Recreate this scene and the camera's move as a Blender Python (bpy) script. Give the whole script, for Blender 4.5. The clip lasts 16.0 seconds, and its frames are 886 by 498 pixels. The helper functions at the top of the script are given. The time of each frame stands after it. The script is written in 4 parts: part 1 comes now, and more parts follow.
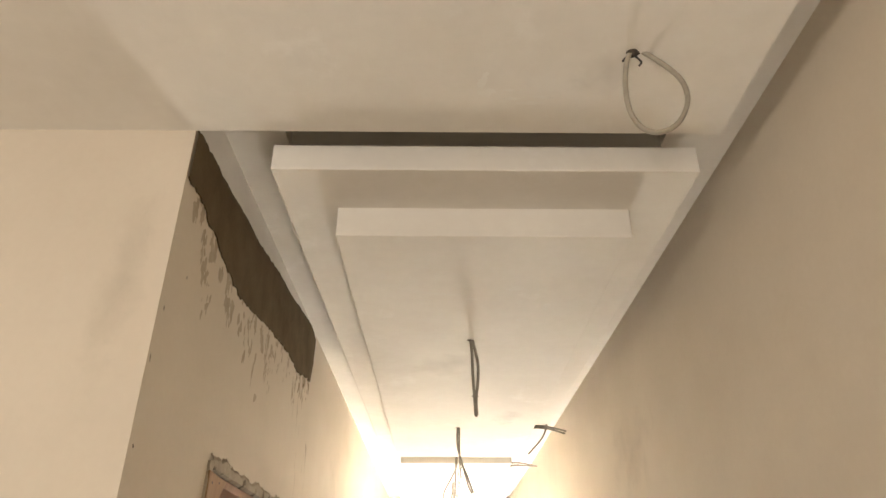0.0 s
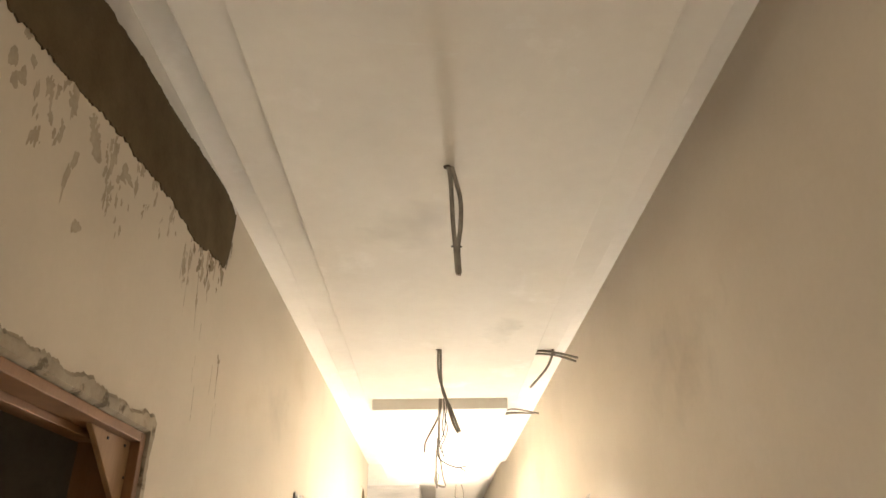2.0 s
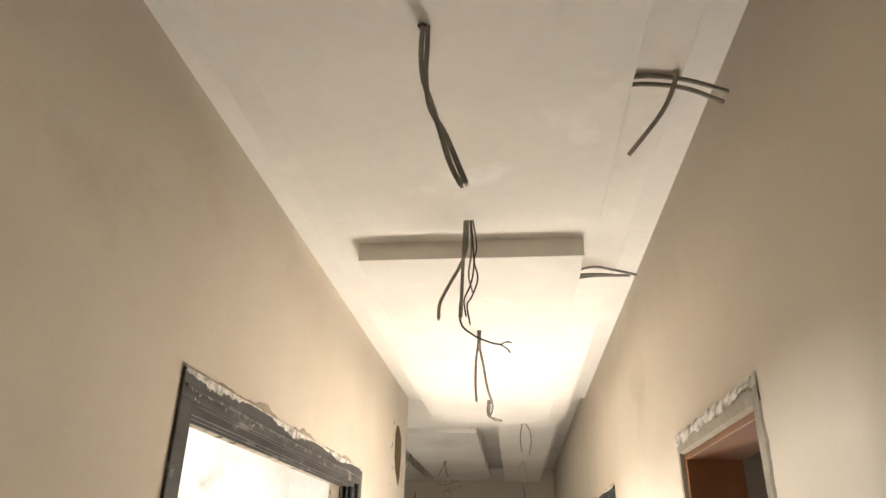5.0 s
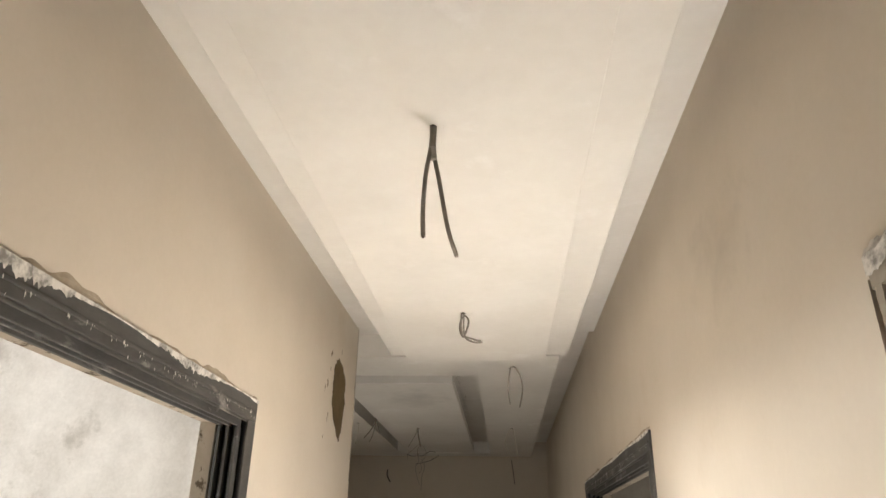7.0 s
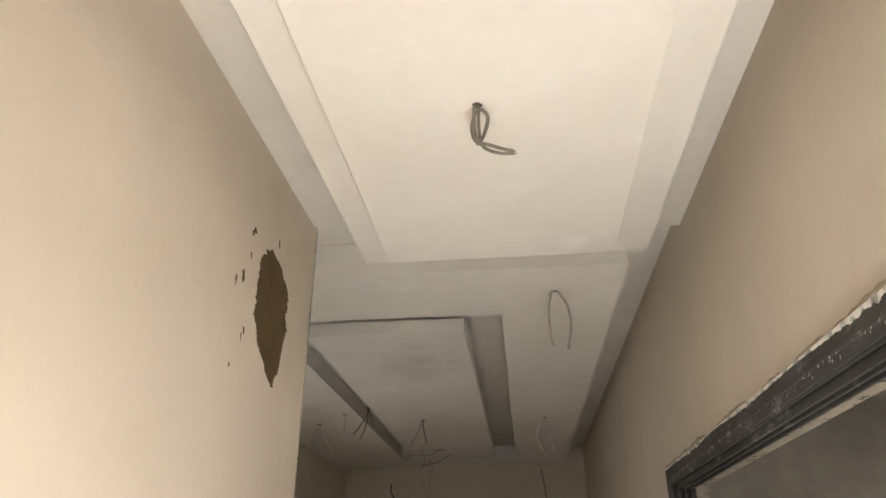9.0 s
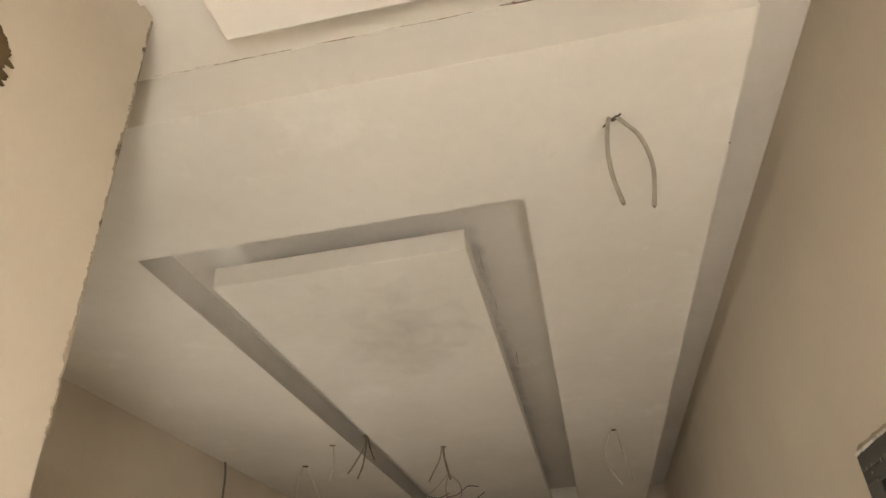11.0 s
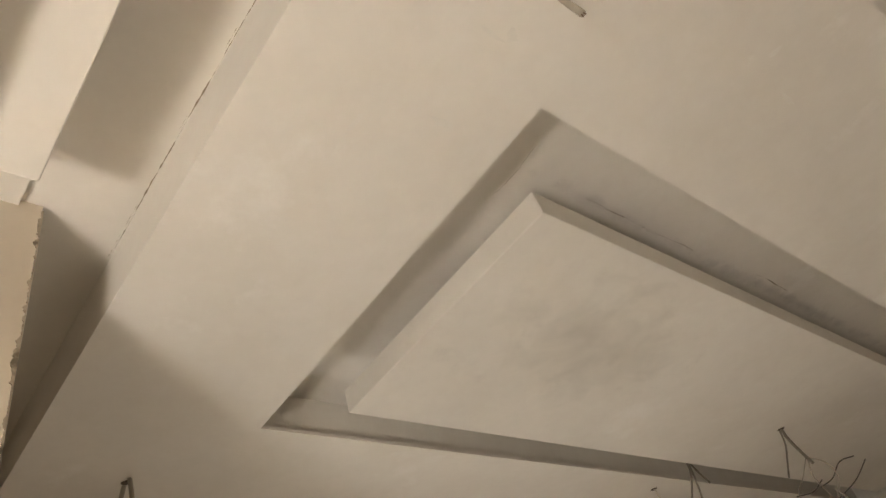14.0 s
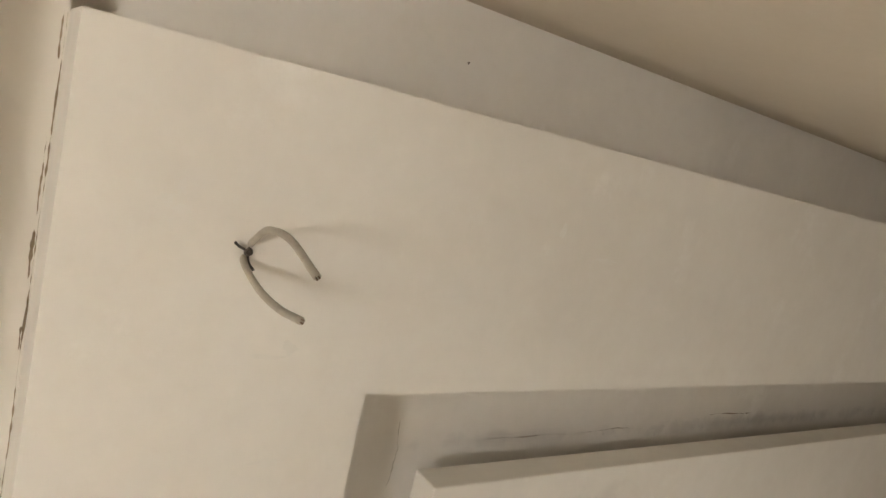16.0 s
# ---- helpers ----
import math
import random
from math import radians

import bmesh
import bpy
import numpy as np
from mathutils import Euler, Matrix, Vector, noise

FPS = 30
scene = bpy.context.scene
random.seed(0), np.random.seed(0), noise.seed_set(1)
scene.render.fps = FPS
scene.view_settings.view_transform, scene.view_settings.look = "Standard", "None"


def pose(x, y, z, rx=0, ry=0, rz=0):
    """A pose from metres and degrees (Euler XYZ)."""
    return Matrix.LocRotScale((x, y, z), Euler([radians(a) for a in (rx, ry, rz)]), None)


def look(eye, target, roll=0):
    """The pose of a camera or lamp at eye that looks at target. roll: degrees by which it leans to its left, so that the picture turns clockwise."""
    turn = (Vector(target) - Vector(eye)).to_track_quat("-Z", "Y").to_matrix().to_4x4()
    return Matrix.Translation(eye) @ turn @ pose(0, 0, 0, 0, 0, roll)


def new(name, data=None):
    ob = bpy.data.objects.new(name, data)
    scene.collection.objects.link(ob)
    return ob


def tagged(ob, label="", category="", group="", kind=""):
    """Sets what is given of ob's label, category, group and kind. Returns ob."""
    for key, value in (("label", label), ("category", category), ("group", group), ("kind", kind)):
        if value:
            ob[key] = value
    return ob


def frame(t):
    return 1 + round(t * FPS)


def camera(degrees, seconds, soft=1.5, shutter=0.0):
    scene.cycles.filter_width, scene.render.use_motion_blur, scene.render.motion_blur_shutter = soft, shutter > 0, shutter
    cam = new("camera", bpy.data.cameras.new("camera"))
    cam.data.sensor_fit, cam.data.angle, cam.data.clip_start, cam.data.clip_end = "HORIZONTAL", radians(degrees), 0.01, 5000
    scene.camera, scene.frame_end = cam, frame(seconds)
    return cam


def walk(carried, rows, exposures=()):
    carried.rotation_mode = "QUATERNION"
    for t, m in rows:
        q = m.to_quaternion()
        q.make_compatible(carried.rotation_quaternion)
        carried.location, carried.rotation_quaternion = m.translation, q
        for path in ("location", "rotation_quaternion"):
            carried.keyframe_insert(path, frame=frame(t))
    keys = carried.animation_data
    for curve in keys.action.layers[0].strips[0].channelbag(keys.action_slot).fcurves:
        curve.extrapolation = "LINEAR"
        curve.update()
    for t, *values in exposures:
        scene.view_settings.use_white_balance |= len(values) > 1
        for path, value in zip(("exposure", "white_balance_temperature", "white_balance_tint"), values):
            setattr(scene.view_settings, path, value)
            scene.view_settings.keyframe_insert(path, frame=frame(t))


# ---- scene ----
cam = camera(66.0, 16.0)
PATH = [
    (0, (-0.177, 0.168, 1.566), (-0.174, 1.936, 2.5), 0.3),
    (0.5, (-0.088, 0.49, 1.578), (-0.081, 2.216, 2.589), 0.4),
    (0.8, (-0.04, 0.671, 1.583), (-0.1, 2.396, 2.593), 3.3),
    (1, (-0.021, 0.803, 1.565), (-0.095, 2.564, 2.511), 1.3),
    (1.5, (-0.056, 1.2, 1.528), (-0.12, 3.0, 2.396), 0.2),
    (2, (-0.088, 1.588, 1.538), (-0.053, 3.376, 2.433), -1.0),
    (2.3, (-0.055, 1.802, 1.515), (0.023, 3.615, 2.356), -1.6),
    (2.5, (-0.009, 1.961, 1.49), (0.01, 3.783, 2.314), -1.2),
    (3, (0.134, 2.369, 1.536), (-0.118, 4.149, 2.413), 2.7),
    (3.5, (0.159, 2.718, 1.505), (-0.056, 4.532, 2.32), 1.9),
    (3.7, (0.167, 2.895, 1.527), (-0.034, 4.698, 2.37), 2.0),
    (5.8, (0.133, 4.797, 1.513), (-0.023, 6.613, 2.337), -0.4),
    (6, (0.124, 5.02, 1.523), (0.006, 6.838, 2.349), -0.7),
    (6.5, (0.169, 5.606, 1.505), (0.058, 7.428, 2.322), -0.3),
    (7, (0.179, 6.128, 1.497), (0.013, 7.952, 2.3), 1.1),
    (7.5, (0.093, 6.688, 1.51), (0.019, 8.482, 2.389), -1.1),
    (8, (0.098, 7.229, 1.481), (0.042, 9.046, 2.315), -1.3),
    (8.5, (0.114, 7.773, 1.498), (-0.124, 9.53, 2.423), -0.1),
    (9, (0.03, 8.338, 1.435), (-0.165, 10.122, 2.318), -0.2),
    (9.2, (-0.021, 8.552, 1.432), (-0.177, 10.333, 2.329), -2.1),
    (11.3, (0.008, 10.608, 1.522), (-0.331, 12.262, 2.594), -5.3),
    (11.5, (0.025, 10.749, 1.502), (-0.387, 12.388, 2.572), -7.1),
    (11.8, (0.095, 10.991, 1.543), (-0.524, 12.561, 2.617), -5.9),
    (12, (0.12, 11.123, 1.545), (-0.658, 12.632, 2.602), -4.2),
    (12.5, (0.126, 11.26, 1.562), (-0.888, 12.624, 2.616), -4.2),
    (13, (0.155, 11.228, 1.586), (-0.902, 12.517, 2.691), -11.2),
    (13.5, (0.201, 11.25, 1.595), (-0.937, 12.462, 2.706), -14.6),
    (14, (0.378, 11.268, 1.623), (-0.541, 12.459, 2.942), -21.0),
    (14.5, (0.500, 11.269, 1.671), (-0.148, 12.484, 3.122), -31.7),
    (15, (0.495, 11.341, 1.670), (0.026, 12.545, 3.197), -42.4),
    (15.5, (0.512, 11.487, 1.681), (0.243, 12.704, 3.245), -59.4),
    (16, (0.579, 11.610, 1.663), (0.270, 12.749, 3.278), -64.4),
]
EXPOSURE = [(0, 3.25, 6400, 10), (1, 3.15, 6600, 10), (2, 2.92, 6700, 10), (3.5, 2.42, 6600, 10), (6, 1.35, 6000, 10), (7, 1.02, 6000, 10), (8.5, 1.0, 5900, 9), (9.2, 1.2, 5900, 9),
            (11.3, 1.85, 6600, 11), (12, 2.1, 6700, 12), (12.5, 2.15, 6700, 12), (14.5, 1.65, 6300, 11), (16, 1.75, 6200, 9)]
walk(cam, [(t, look(e, g, r)) for t, e, g, r in PATH], EXPOSURE)


# ---- world and light ----
world = bpy.data.worlds.new("world")
scene.world = world
world.use_nodes = True
wn = world.node_tree.nodes
sky = wn.new("ShaderNodeTexSky")
sky.sky_type = "NISHITA"
sky.sun_disc = False
sky.sun_elevation, sky.sun_rotation = radians(16.6), radians(264)
world.node_tree.links.new(sky.outputs[0], wn["Background"].inputs[0])
wn["Background"].inputs[1].default_value = 0.08
scene.view_settings.exposure = 0.0


def area(name, m, sx, sy, watts, colour):
    d = bpy.data.lights.new(name, "AREA")
    d.shape, d.size, d.size_y, d.energy, d.color = "RECTANGLE", sx, sy, watts, colour
    ob = new(name, d)
    ob.matrix_world = m
    return ob


# the low sun: through the side room's window and the sliding door it falls on the passage floor
sun = new("sun", bpy.data.lights.new("sun", "SUN"))
sun.data.energy, sun.data.angle, sun.data.color = 5.0, radians(0.5), (1.0, 0.975, 0.94)
sun.matrix_world = look((-6.0, -0.6, 1.8), (0, 0, 0))

# daylight in assumed, unseen openings; the last three are added as fill
area("hall_window_daylight", pose(-2.2, -3.02, 1.55, 90, 0, 0), 0.8, 0.85, 12, (1.0, 0.92, 0.82))
area("window_daylight", pose(-5.35, 8.45, 2.05, 0, -90, 0), 0.65, 0.95, 75, (1.0, 0.96, 0.9))
area("room_fill_light", pose(-2.63, 13.6, 1.0, 0, -90, 0), 0.7, 2.3, 8, (1.0, 0.9, 0.76))
area("dim_room_fill_light", pose(3.97, 13.05, 1.5, 0, 90, 0), 1.1, 1.1, 6, (1.0, 0.9, 0.76))
area("bath_fill_light", pose(2.2, 8.37, 1.45, -90, 0, 0), 0.7, 0.8, 3, (1.0, 0.94, 0.86))

# unseen light on the passage floor, inferred from cable shadows; its fixture is assumed
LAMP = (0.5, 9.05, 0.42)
glow = new("inferred_floor_light", bpy.data.lights.new("inferred_floor_light", "POINT"))
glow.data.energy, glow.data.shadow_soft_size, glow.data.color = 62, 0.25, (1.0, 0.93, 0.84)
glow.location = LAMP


# ---- materials ----
def material(name, rough=0.8, metal=0.0):
    m = bpy.data.materials.new(name)
    m.use_nodes = True
    nt = m.node_tree
    b = nt.nodes["Principled BSDF"]
    b.inputs["Roughness"].default_value = rough
    b.inputs["Metallic"].default_value = metal
    return m, nt, b


def node(nt, kind, **inputs):
    n = nt.nodes.new(kind)
    for key, value in inputs.items():
        n.inputs[key.replace("_", " ")].default_value = value
    return n


def mottled(name, dark, light, scale=1.5, fine=60.0, rough=0.85, bump=0.15, metal=0.0, spots=None, spot_colour=None, stretch=(1, 1, 1), contrast=(0.3, 0.7), wave=0.0):
    """Two scales of noise between two colours, fine relief, and an optional third colour in sparse blotches."""
    m, nt, b = material(name, rough, metal)
    tc = nt.nodes.new("ShaderNodeTexCoord")
    mp = nt.nodes.new("ShaderNodeMapping")
    mp.inputs["Scale"].default_value = stretch
    nt.links.new(tc.outputs["Object"], mp.inputs[0])
    n1 = node(nt, "ShaderNodeTexNoise", Scale=scale, Detail=6.0, Roughness=0.6)
    n2 = node(nt, "ShaderNodeTexNoise", Scale=fine, Detail=4.0, Roughness=0.6)
    for n in (n1, n2):
        nt.links.new(mp.outputs[0], n.inputs["Vector"])
    mix = nt.nodes.new("ShaderNodeMath")
    mix.operation = "MULTIPLY_ADD"
    mix.inputs[1].default_value = 0.25
    nt.links.new(n2.outputs[0], mix.inputs[0])
    nt.links.new(n1.outputs[0], mix.inputs[2])
    ramp = nt.nodes.new("ShaderNodeValToRGB")
    ramp.color_ramp.elements[0].position, ramp.color_ramp.elements[0].color = contrast[0] + 0.12, (*dark, 1)
    ramp.color_ramp.elements[1].position, ramp.color_ramp.elements[1].color = contrast[1] + 0.12, (*light, 1)
    nt.links.new(mix.outputs[0], ramp.inputs[0])
    out = ramp.outputs[0]
    if spots:
        n3 = node(nt, "ShaderNodeTexNoise", Scale=spots[0], Detail=8.0, Roughness=0.65)
        nt.links.new(mp.outputs[0], n3.inputs["Vector"])
        r3 = nt.nodes.new("ShaderNodeValToRGB")
        r3.color_ramp.elements[0].position, r3.color_ramp.elements[1].position = spots[1], spots[1] + spots[2]
        nt.links.new(n3.outputs[0], r3.inputs[0])
        mx = nt.nodes.new("ShaderNodeMix")
        mx.data_type = "RGBA"
        mx.inputs[7].default_value = (*spot_colour, 1)
        nt.links.new(r3.outputs[0], mx.inputs[0])
        nt.links.new(out, mx.inputs[6])
        out = mx.outputs[2]
    nt.links.new(out, b.inputs["Base Color"])
    if bump:
        bp = node(nt, "ShaderNodeBump", Strength=bump, Distance=0.004)
        nt.links.new(mix.outputs[0], bp.inputs["Height"])
        nt.links.new(bp.outputs[0], b.inputs["Normal"])
        if wave:
            n4 = node(nt, "ShaderNodeTexNoise", Scale=2.2, Detail=3.0, Roughness=0.5, Distortion=0.6)
            nt.links.new(mp.outputs[0], n4.inputs["Vector"])
            bw = node(nt, "ShaderNodeBump", Strength=1.0, Distance=wave)
            nt.links.new(n4.outputs[0], bw.inputs["Height"])
            nt.links.new(bw.outputs[0], bp.inputs["Normal"])
    return m


WALL = mottled("tan_wall_plaster", (0.615, 0.545, 0.445), (0.675, 0.605, 0.505), 1.1, 40, 0.8, 0.2, wave=0.007, spots=(1.7, 0.60, 0.2), spot_colour=(0.595, 0.515, 0.405))
CEIL = mottled("white_ceiling_skim", (0.725, 0.69, 0.63), (0.815, 0.785, 0.73), 1.3, 18, 0.7, 0.2, wave=0.009, spots=(2.3, 0.60, 0.12), spot_colour=(0.845, 0.82, 0.775))
CEMENT = mottled("damp_cement_filler", (0.098, 0.07, 0.033), (0.155, 0.112, 0.058), 5, 90, 0.9, 0.5)
SMEAR = mottled("thin_cement_smear", (0.37, 0.305, 0.22), (0.50, 0.43, 0.335), 14, 90, 0.9, 0.1)
SPLASH = mottled("dried_plaster_splash", (0.25, 0.235, 0.21), (0.72, 0.69, 0.63), 16, 90, 0.9, 0.3, contrast=(0.36, 0.56))
FRAME = mottled("dusty_black_steel", (0.036, 0.034, 0.031), (0.10, 0.094, 0.084), 6, 70, 0.6, 0.2, 0.0, spots=(11, 0.58, 0.14), spot_colour=(0.33, 0.31, 0.28), stretch=(1, 0.35, 1))
TRACK = mottled("black_track_rubber", (0.012, 0.012, 0.012), (0.03, 0.03, 0.03), 8, 60, 0.5, 0.1)
LINING = mottled("red_brown_painted_jamb", (0.165, 0.068, 0.022), (0.26, 0.115, 0.04), 2, 60, 0.45, 0.15, spots=(14, 0.70, 0.03), spot_colour=(0.5, 0.42, 0.34))
BROWNBOARD = mottled("brown_formwork_board", (0.22, 0.105, 0.042), (0.34, 0.18, 0.08), 2.5, 50, 0.6, 0.15, stretch=(3, 3, 0.8))
PLYWOOD = mottled("raw_plywood", (0.30, 0.17, 0.078), (0.44, 0.275, 0.14), 2.5, 50, 0.7, 0.15, stretch=(6, 6, 0.8))
RAWEDGE = mottled("grey_mortar_edge", (0.33, 0.28, 0.21), (0.48, 0.415, 0.325), 8, 70, 0.95, 0.7, spots=(10, 0.53, 0.07), spot_colour=(0.17, 0.14, 0.10))
RAWDARK = mottled("tan_grey_mortar_edge", (0.29, 0.255, 0.20), (0.40, 0.355, 0.285), 8, 70, 0.95, 0.7)
REVEAL = mottled("stained_reveal_plaster", (0.40, 0.345, 0.265), (0.53, 0.465, 0.37), 5, 60, 0.95, 0.5, spots=(14, 0.56, 0.05), spot_colour=(0.11, 0.085, 0.055), stretch=(1, 1, 0.6))
DRIP = mottled("faint_drip_stain", (0.27, 0.22, 0.15), (0.36, 0.30, 0.22), 9, 90, 0.9, 0.2)
ROOMWALL = mottled("daylit_room_plaster", (0.50, 0.47, 0.42), (0.78, 0.75, 0.70), 1.6, 40, 0.9, 0.2, spots=(2.2, 0.58, 0.1), spot_colour=(0.45, 0.42, 0.37))
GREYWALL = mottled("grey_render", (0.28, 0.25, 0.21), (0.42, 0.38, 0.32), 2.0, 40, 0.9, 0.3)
FLOOR = mottled("dusty_screed_floor", (0.40, 0.35, 0.29), (0.54, 0.48, 0.405), 1.5, 50, 0.9, 0.3)
CABLE = mottled("grey_cable_sheath", (0.16, 0.14, 0.11), (0.28, 0.25, 0.20), 20, 120, 0.5, 0.1)
CONDUIT = mottled("pale_flexible_conduit", (0.50, 0.46, 0.38), (0.64, 0.60, 0.51), 20, 120, 0.4, 0.1)
DARKWIRE = mottled("black_wire", (0.02, 0.018, 0.016), (0.05, 0.045, 0.04), 20, 120, 0.45, 0.0)
PALEWIRE = mottled("dusty_pale_wire", (0.30, 0.27, 0.22), (0.42, 0.38, 0.31), 20, 120, 0.5, 0.0)
COPPER = mottled("dull_copper", (0.10, 0.06, 0.035), (0.20, 0.12, 0.07), 30, 90, 0.5, 0.0, 0.5)
HOLE = mottled("dark_cable_hole", (0.05, 0.04, 0.03), (0.11, 0.09, 0.07), 20, 60, 0.95, 0.0)
DARKSTAIN = mottled("brown_crack_dirt", (0.15, 0.11, 0.07), (0.34, 0.27, 0.19), 20, 90, 0.95, 0.0)
for m in (CEMENT, SMEAR, DRIP, WALL, CEIL, RAWEDGE, RAWDARK):      # dry lime and cement hardly shine
    m.node_tree.nodes["Principled BSDF"].inputs["Specular IOR Level"].default_value = 0.15
GLASSBLK, _nt, _b = material("dark_window_glass", 0.08)
_b.inputs["Base Color"].default_value = (0.01, 0.011, 0.012, 1)


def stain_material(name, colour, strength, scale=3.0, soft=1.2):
    """A cloudy see-through stain or painted shade that fades out towards its own rim."""
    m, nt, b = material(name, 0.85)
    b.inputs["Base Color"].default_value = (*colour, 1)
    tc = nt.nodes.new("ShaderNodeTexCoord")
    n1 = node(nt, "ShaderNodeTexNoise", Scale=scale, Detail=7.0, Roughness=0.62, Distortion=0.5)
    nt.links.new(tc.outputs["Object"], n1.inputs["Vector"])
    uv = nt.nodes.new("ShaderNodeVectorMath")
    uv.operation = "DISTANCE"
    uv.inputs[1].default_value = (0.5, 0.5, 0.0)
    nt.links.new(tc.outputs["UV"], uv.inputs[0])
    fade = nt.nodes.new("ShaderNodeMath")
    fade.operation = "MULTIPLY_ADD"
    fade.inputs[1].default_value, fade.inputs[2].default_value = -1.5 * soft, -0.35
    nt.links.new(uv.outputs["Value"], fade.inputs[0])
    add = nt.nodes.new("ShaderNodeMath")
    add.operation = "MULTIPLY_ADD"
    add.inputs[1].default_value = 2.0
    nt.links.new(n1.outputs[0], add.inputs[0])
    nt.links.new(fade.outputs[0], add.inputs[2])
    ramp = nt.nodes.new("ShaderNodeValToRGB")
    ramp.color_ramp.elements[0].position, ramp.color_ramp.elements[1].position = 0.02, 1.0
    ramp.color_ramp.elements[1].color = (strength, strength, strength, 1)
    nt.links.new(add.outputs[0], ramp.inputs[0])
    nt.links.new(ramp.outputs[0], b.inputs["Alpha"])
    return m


GRIME = stain_material("brown_grime", (0.22, 0.17, 0.11), 0.16, 5.0)
CLOUD = stain_material("grey_damp_cloud", (0.42, 0.38, 0.32), 0.22, 4.5)
CHALK = mottled("bright_skim_dab", (0.73, 0.70, 0.645), (0.78, 0.755, 0.70), 14, 60, 0.6, 0.2)
TRAYSHADE = stain_material("dark_tray_shade", (0.13, 0.095, 0.06), 0.32, 9.0)


# ---- helpers for meshes ----
def mesh_of(name, bm, mat):
    me = bpy.data.meshes.new(name)
    bm.to_mesh(me)
    bm.free()
    me.materials.append(mat)
    return me


def smooth(me):
    for p in me.polygons:
        p.use_smooth = True
    return me


def part(name, bm, mat, parent, label="", round_off=False):
    me = mesh_of(name, bm, mat)
    if round_off:
        smooth(me)
    ob = new(name, me)
    ob.parent = parent
    if label:
        tagged(ob, label)
    return ob


def thing(name, label, category, at=(0, 0, 0), group="", kind=""):
    ob = new(name)
    ob.location = at
    ob.empty_display_size = 0.1
    return tagged(ob, label, category, group, kind)


def box(bm, x0, x1, y0, y1, z0, z1, bevel=0.0):
    r = bmesh.ops.create_cube(bm, size=1.0)
    bmesh.ops.transform(bm, matrix=Matrix.LocRotScale(((x0 + x1) / 2, (y0 + y1) / 2, (z0 + z1) / 2), None, (x1 - x0, y1 - y0, z1 - z0)), verts=r["verts"])
    if bevel:
        edges = {e for v in r["verts"] for e in v.link_edges}
        bmesh.ops.bevel(bm, geom=list(edges), offset=bevel, segments=2, affect="EDGES", profile=0.5)
    return bm


def boxes(*list_of, bevel=0.0):
    bm = bmesh.new()
    for b in list_of:
        box(bm, *b, bevel=bevel)
    return bm


def setting(name, bm, mat, label, category):
    ob = new(name, mesh_of(name, bm, mat))
    return tagged(ob, label, category, kind="structure")


# ---- large structure ----
XL, XR = -1.0, 0.95          # faces of the passage walls
ZA, ZR = 2.975, 2.97         # hall and room ceilings
ZB, ZS = 3.15, 3.18          # upper ceiling, slot along the long wall
Z1, Z2, Z3 = 2.908, 2.788, 2.815   # stepped panels
YR = 11.723                   # where the room ceiling begins

setting("floor", boxes((-5.6, 4.2, -3.2, 19.2, -0.2, 0.0)), FLOOR, "dusty bare screed floor of the unfinished passage", "floor")
setting("wall_left", boxes((-1.2, XL, 2.0, 2.68, 0, 3.4), (-1.2, XL, 2.68, 3.86, 2.03, 3.4), (-1.2, XL, 3.86, 6.29, 0, 3.4),
                           (-1.2, XL, 6.29, 9.335, 2.125, 3.4), (-1.2, XL, 9.335, 11.51, 0, 3.4)), WALL, "tan plastered passage wall with two raw openings", "wall")
setting("wall_right", boxes((XR, 1.15, -3.2, 6.32, 0, 3.4), (XR, 1.15, 6.32, 7.54, 2.03, 3.4), (XR, 1.15, 7.54, 9.86, 0, 3.4),
                            (XR, 1.15, 9.86, 12.98, 2.085, 3.4), (XR, 1.15, 12.98, 19.0, 0, 3.4)), WALL, "long tan plastered wall with two raw openings", "wall")
setting("wall_hall_front", boxes((-3.3, -1.2, 2.0, 2.2, 0, 3.4)), WALL, "tan plastered hall wall beside the passage", "wall")
setting("wall_hall_side", boxes((-3.5, -3.3, -3.2, 2.2, 0, 3.4)), WALL, "tan plastered side wall of the hall", "wall")
setting("wall_hall_back", boxes((-3.3, -2.65, -3.2, -3.0, 0, 3.4), (-2.65, -1.75, -3.2, -3.0, 0, 1.1), (-2.65, -1.75, -3.2, -3.0, 2.0, 3.4), (-1.75, XR, -3.2, -3.0, 0, 3.4)), WALL,
        "tan plastered hall end wall with a window opening", "wall")
setting("wall_room_near", boxes((-2.8, -1.2, 11.27, 11.51, 0, 3.4)), WALL, "tan plastered return wall at the passage end", "wall")
# the low window opening is added, out of view, to let light in
setting("wall_room_left", boxes((-2.8, -2.6, 11.51, 12.4, 0, 3.4), (-2.8, -2.6, 12.4, 14.8, 0, 0.6), (-2.8, -2.6, 12.4, 14.8, 1.4, 3.4), (-2.8, -2.6, 14.8, 19.0, 0, 3.4)), WALL, "tan plastered room wall with smudged paint", "wall")
setting("wall_room_far", boxes((-2.6, XR, 18.85, 19.05, 0, 3.4)), WALL, "tan plastered far wall of the room", "wall")
# unseen wall added outside to keep the low sun off the room opening
setting("wall_sun_block", boxes((-4.4, -4.2, 11.3, 19.05, 0, 4.2)), GREYWALL, "plain rendered wall, unseen, added outside to block the sun", "wall")

